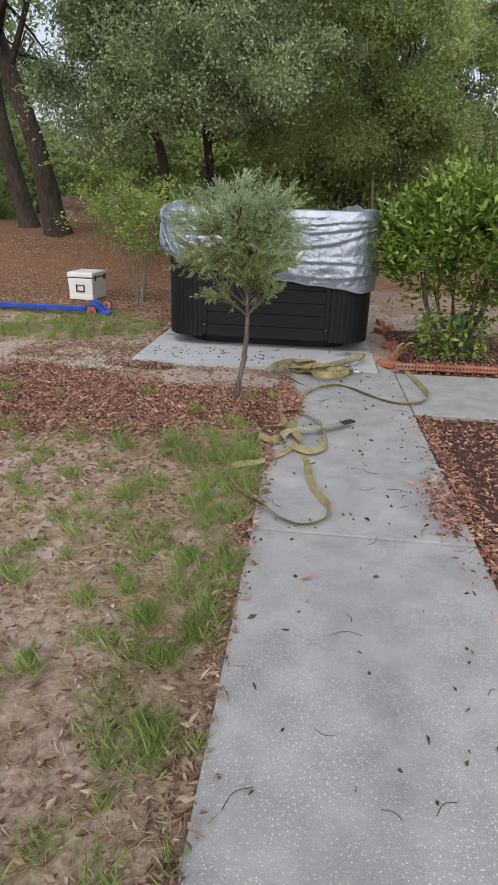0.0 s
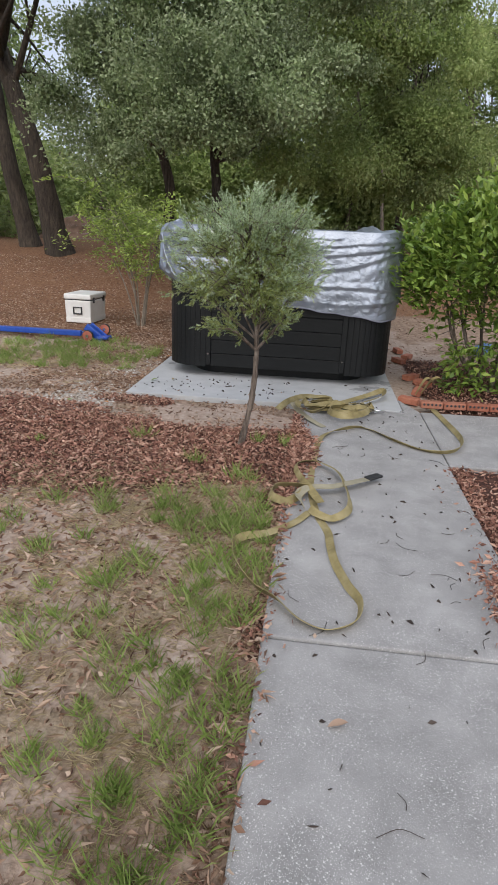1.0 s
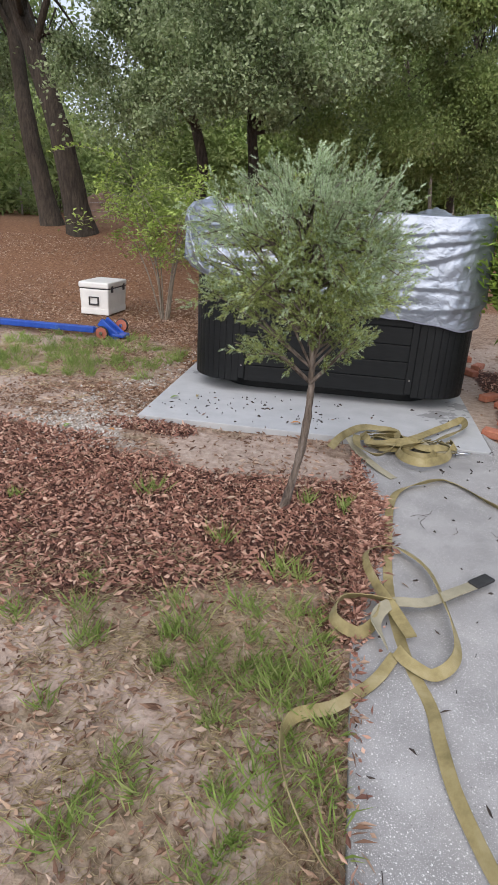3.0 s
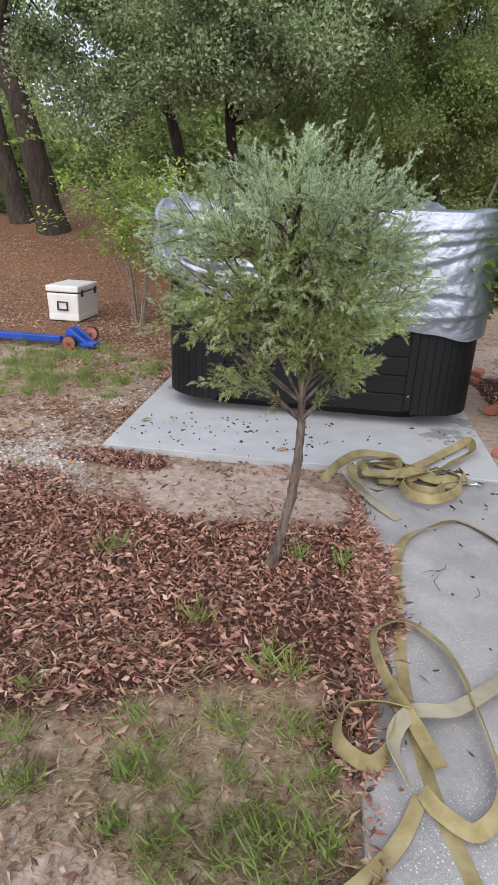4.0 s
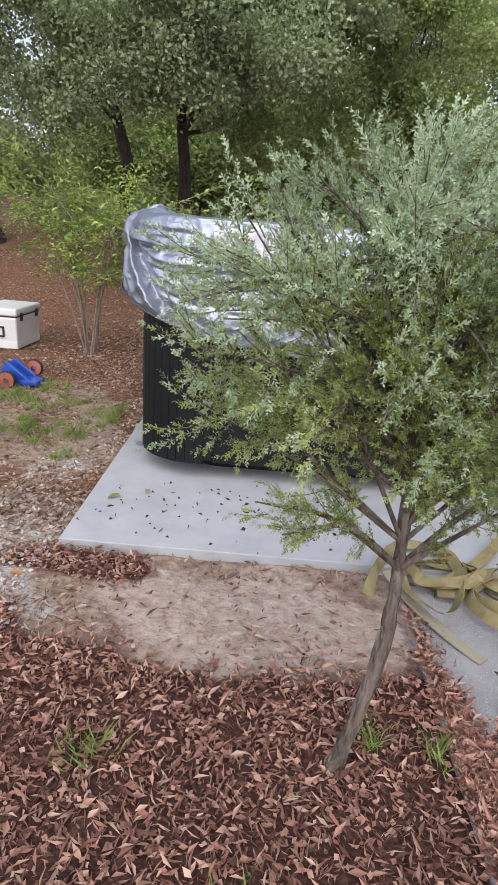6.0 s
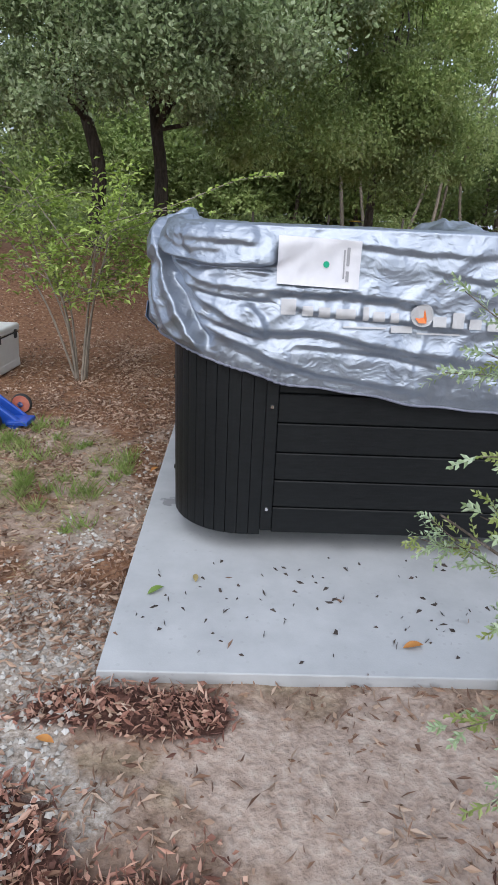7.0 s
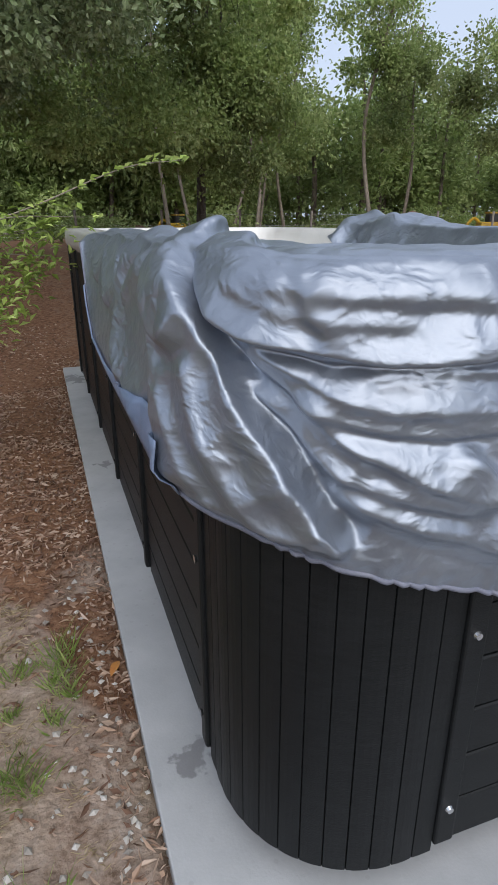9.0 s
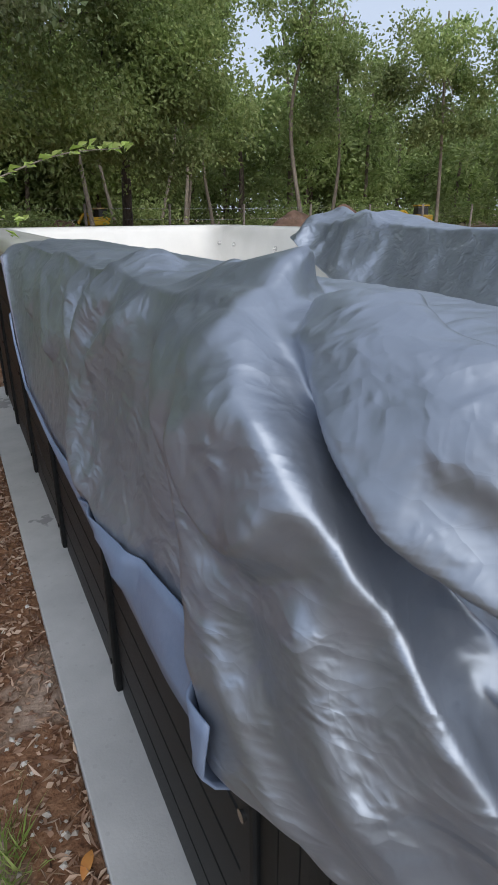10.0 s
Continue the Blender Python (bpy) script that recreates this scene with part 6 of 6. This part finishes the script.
def strewn(n, x0, x1, y0, y1, weight, paving=0.0):
    """Random places kept by a weight; paving: how likely one stays on concrete."""
    x, y = rng.uniform(x0, x1, n), rng.uniform(y0, y1, n)
    w = weight(x, y)
    tub = (x > TUB_X0 - 0.02) & (x < TUB_X1 + 0.02) & (y > TUB_Y0 - 0.02) & (y < TUB_Y1 + 0.02)
    keep = (rng.rand(n) < np.where(on_paving(x, y), paving, w)) & ~tub
    return x[keep], y[keep]


def lying(x, y, length, width, tilt=0.25, lift=0.006):
    n = len(x)
    P = np.stack([x, y, surface_z(x, y) + rng.uniform(0.001, lift, n)], -1)
    a = rng.uniform(0, 2 * np.pi, n)
    D = np.stack([np.cos(a), np.sin(a), rng.uniform(-tilt * 0.2, tilt, n)], -1)
    U = np.stack([-np.sin(a), np.cos(a), rng.normal(0, tilt, n)], -1)
    return leaves(P, D, U, length(n), width(n), 0.08)


def stuff(name, label, category, V, F, mat):
    tagged(part(name, mesh_of(name, V, F), mat), label, category, kind="stuff")


def build_litter():
    span = lambda a, b: (lambda n: rng.uniform(a, b, n))
    x, y = strewn(115000, -3.6, 1.0, 1.2, 6.1, lambda x, y: zones(x, y)[0])
    x2, y2 = strewn(46000, 0.85, 5.2, -1.0, 8.5, lambda x, y: zones(x, y)[0])
    spill_x = PATH_L + np.abs(rng.normal(0, 0.07, 4200)) * np.where(rng.rand(4200) < 0.5, 1, 0.4)
    spill_y = np.where(rng.rand(4200) < 0.95, rng.normal(4.6, 0.4, 4200), rng.uniform(1.8, 5.4, 4200))
    spill_x = PATH_L + (spill_x - PATH_L) * 0.55 + 0.24 * np.exp(-((spill_y - 4.6) / 0.45) ** 2) * rng.rand(4200) ** 2 * fbm(spill_y, spill_y * 0, 5, 8) * 1.6
    spill2_x = PATH_R - np.abs(rng.normal(0, 0.06, 700)) - 0.12 * rng.rand(700) * np.exp(-((rng.uniform(2.6, 3.3, 700) - 2.95) / 0.3) ** 2)
    spill2_y = np.where(rng.rand(700) < 0.7, rng.normal(2.95, 0.2, 700), rng.uniform(1.5, 4.5, 700))
    spill2_x = np.where((np.abs(spill2_y - 2.95) < 0.35) | (rng.rand(700) < 0.3), spill2_x, PATH_R + 0.05)
    x, y = np.concatenate([x, x2, spill_x, spill2_x]), np.concatenate([y, y2, spill_y, spill2_y])
    V, F = lying(x, y, lambda n: 0.014 + 0.046 * rng.rand(n) ** 1.9, span(0.008, 0.022), 0.7, 0.022)
    stuff("mulch_chips", "reddish brown shredded bark mulch", "mulch", V, F, M_CHIP)

    def leafy(x, y):
        mu, gr, sa, li, gv = zones(x, y)
        return np.clip(0.3 * gr + 0.16 * sa + 0.9 * li + 0.12 * mu + 0.2 * gv + 0.22, 0, 1) * (0.25 + 0.75 * sstep(0.35, 0.6, fbm(x, y, 2.2, 14)))
    x, y = strewn(52000, -3.2, 0.0, 0.2, 6.5, leafy, 0.001)
    x2, y2 = strewn(42000, -9.0, -1.7, 6.0, 15.0, leafy, 0.002)
    x3, y3 = strewn(9000, 0.75, 6.0, 6.0, 14.0, leafy)
    x5, y5 = strewn(30000, -10.0, -0.2, -5.0, 6.2, lambda x, y: leafy(x, y) * ((x < -3.2) | (y < 0.2)))
    x6, y6 = strewn(9000, -1.9, 0.0, 0.1, 3.6, lambda x, y: 0.12 + 0.5 * sstep(0.45, 0.6, fbm(x, y, 3.1, 77)))
    ye = rng.uniform(0.2, 4.0, 1500)
    xe = PATH_L - 0.05 + rng.normal(0, 0.036, 1500) + 0.05 * (fbm(ye, ye * 0, 6, 3) - 0.5)
    x4, y4 = strewn(19000, -3.2, -1.83, 5.8, 12.0, lambda x, y: 0.08 + 0.92 * np.maximum(np.exp(-(x + 1.84) ** 2 / 0.012), sstep(0.42, 0.6, fbm(x, y, 2.4, 83))))
    x, y = np.concatenate([x, x2, x3, x4, x5, x6, xe]), np.concatenate([y, y2, y3, y4, y5, y6, ye])
    V, F = lying(x, y, lambda n: 0.015 + 0.055 * rng.rand(n) ** 2, span(0.009, 0.022), 0.5, 0.012)
    stuff("dry_leaves", "dry brown oak leaves strewn over the yard", "leaves", V, F, M_DRY)
    # grass in tufts, green and dead
    for name, label, mat, tufts, per, hmax in (("grass_tufts", "tufts of bright green grass and weeds", M_BLADE, 480, 40, 0.17), ("dead_grass", "matted dead straw-coloured grass", M_STRAW, 1500, 16, 0.085)):
        tx, ty = strewn(tufts * 6, -3.4, -0.1, 0.2, 4.9, lambda x, y: 0.3 * zones(x, y)[1] * sstep(0.4, 0.66, fbm(x, y, 2.3, 33)) + 0.09 * (1 - 0.75 * zones(x, y)[0]))
        fx, fy = strewn(tufts * 4, -6.5, -2.0, 5.8, 8.6, lambda x, y: 0.5 * zones(x, y)[1])
        if mat is M_STRAW:
            mx, my = strewn(9000, -2.2, -0.1, 0.2, 4.2, lambda x, y: 0.1 + 0.5 * sstep(0.4, 0.62, fbm(x, y, 2.7, 91)))
            fx, fy = np.concatenate([mx[:1100], fx]), np.concatenate([my[:1100], fy])
        ex, ey = rng.normal(PATH_L - 0.2, 0.12, tufts // 7), rng.uniform(0.3, 4.0, tufts // 7)
        wx, wy = strewn(tufts * 7, -10, -0.3, -5.0, 9.0, lambda x, y: 0.4 * zones(x, y)[1] * ((x < -3.3) | (y < 0.3)))
        tx, ty = np.concatenate([tx[:tufts], fx[:tufts * (3 if mat is M_STRAW else 1) // 2], ex, wx[:tufts * 2]]), np.concatenate([ty[:tufts], fy[:tufts * (3 if mat is M_STRAW else 1) // 2], ey, wy[:tufts * 2]])
        size = rng.uniform(0.4, 1.0, len(tx))
        wide = 0.034 if mat is M_BLADE else 0.024
        k = np.repeat(np.arange(len(tx)), per)
        n = len(k)
        px, py = tx[k] + rng.normal(0, wide, n) * size[k], ty[k] + rng.normal(0, wide, n) * size[k]
        ok = ~on_paving(px, py)
        px, py, k = px[ok], py[ok], k[ok]
        n = len(k)
        a = rng.uniform(0, 2 * np.pi, n)
        lean = rng.uniform(0.2, 1.0, n) if mat is M_BLADE else rng.uniform(1.2, 5.0, n)
        D = np.stack([np.cos(a) * lean, np.sin(a) * lean, np.ones(n)], -1)
        P = np.stack([px, py, ground_z(px, py) - 0.004], -1)
        V, F = leaves(P, D, np.stack([-np.sin(a), np.cos(a), 0 * a], -1), hmax * size[k] * rng.uniform(0.5, 1.1, n), rng.uniform(0.0035, 0.0075, n), 0.12)
        stuff(name, label, "grass", V, F, mat)
    # gravel
    x, y = strewn(14000, -2.9, -1.83, 4.9, 9.5, lambda x, y: 0.4 * zones(x, y)[4] + 0.004)
    s = rng.uniform(0.006, 0.017, len(x))
    C = np.stack([x, y, ground_z(x, y) + s * 0.3], -1)
    corner = np.array([[1, 0, 0], [0, 1, 0], [-1, 0, 0], [0, -1, 0], [0, 0, 0.8], [0, 0, -0.8]])
    J = corner[None] * s[:, None, None] * rng.uniform(0.6, 1.3, (len(x), 6, 1))
    a = rng.uniform(0, 6.28, len(x))
    R = np.stack([np.stack([np.cos(a), -np.sin(a)], -1), np.stack([np.sin(a), np.cos(a)], -1)], 1)
    J[..., :2] = np.einsum("nij,nkj->nki", R, J[..., :2])
    tri = np.array([[0, 1, 4], [1, 2, 4], [2, 3, 4], [3, 0, 4], [1, 0, 5], [2, 1, 5], [3, 2, 5], [0, 3, 5]])
    stuff("gravel", "pale crushed gravel in the sand beside the pad", "gravel", (C[:, None] + J).reshape(-1, 3), (np.arange(len(x))[:, None, None] * 6 + tri[None]).reshape(-1, 3), M_STONE)
    # dark crumbs and catkins on the concrete
    n = 170
    x, y = rng.uniform(PATH_L, PATH_R, n), rng.uniform(0.3, 6.0, n)
    x2, y2 = rng.normal(-0.95, 0.4, 60), rng.normal(6.3, 0.16, 60)
    x3, y3 = rng.uniform(-1.8, 0.6, 50), rng.uniform(5.9, 6.75, 50)
    x, y = np.concatenate([x, x2, x3]), np.concatenate([y, y2, y3])
    ok = on_paving(x, y) & ~((x > TUB_X0) & (x < TUB_X1) & (y > TUB_Y0))
    V, F = lying(x[ok], y[ok], lambda n: 0.014 + 0.032 * rng.rand(n) ** 2, lambda n: rng.uniform(0.01, 0.026, n), 0.3, 0.004)
    stuff("leaf_crumbs", "dark leaf crumbs scattered on the concrete", "debris", V, F, M_DARK_BIT)
    twigs = []
    for _ in range(34):
        x, y = rng.uniform(PATH_L, PATH_R), rng.uniform(0.5, 5.4)
        a, L = rng.uniform(0, 6.28), rng.uniform(0.04, 0.13)
        p = np.array([[x, y], [x + L * 0.5 * math.cos(a), y + L * 0.5 * math.sin(a)], [x + L * math.cos(a + 0.4), y + L * math.sin(a + 0.4)]])
        if on_paving(p[:, 0], p[:, 1]).all():
            twigs.append(tube(spline(np.column_stack([p, surface_z(p[:, 0], p[:, 1]) + 0.003]), 8), np.full(8, 0.0012), 4))
    V, F = joined(twigs)
    stuff("twigs", "thin dark twigs lying on the footpath", "twigs", V, F, M_DARK_BIT)
    # single fallen leaves
    for x, y, rz, L, mat, label in ((-1.72, 6.32, 40, 0.085, M_GREENLEAF, "fresh green leaf fallen on the concrete pad"), (-0.7, 6.02, 10, 0.085, M_ORANGELEAF, "rusty orange leaf lying on the concrete pad"),
                                    (-2.28, 5.55, 70, 0.08, M_GREENLEAF, "yellow-green leaf fallen on gravel"), (-1.97, 5.62, -20, 0.07, M_ORANGELEAF, "orange leaf lying on sandy gravel"),
                                    (-1.9, 7.7, 60, 0.08, M_ORANGELEAF, "orange leaf lying beside the pad"), (-1.52, 6.42, 95, 0.06, M_HUSK, "dry tan leaf lying on the concrete pad"), (0.03, 2.15, 20, 0.07, M_DRY, "curled brown leaf on the footpath")):
        n = 9
        u = np.linspace(0, 1, n)
        w = L * 0.2 * np.sin(np.pi * np.clip(u * 1.02, 0, 1)) ** 0.8
        z = 0.006 + L * 0.12 * np.sin(u * 2.6)
        V = np.concatenate([np.stack([u * L, w, z + w * 0.35], -1), np.stack([u * L, 0 * u, z], -1), np.stack([u * L, -w, z + w * 0.35], -1)])
        F = [[i, i + 1, n + i + 1, n + i] for i in range(n - 1)] + [[n + i, n + i + 1, 2 * n + i + 1, 2 * n + i] for i in range(n - 1)]
        o = part("fallen_leaf", mesh_of("fallen_leaf", V, F, True), mat)
        o.matrix_world = pose(x, y, float(surface_z(np.array(x), np.array(y))), 0, 0, rz)
        tagged(o, label, "leaf", "fallen leaves")


build_litter()
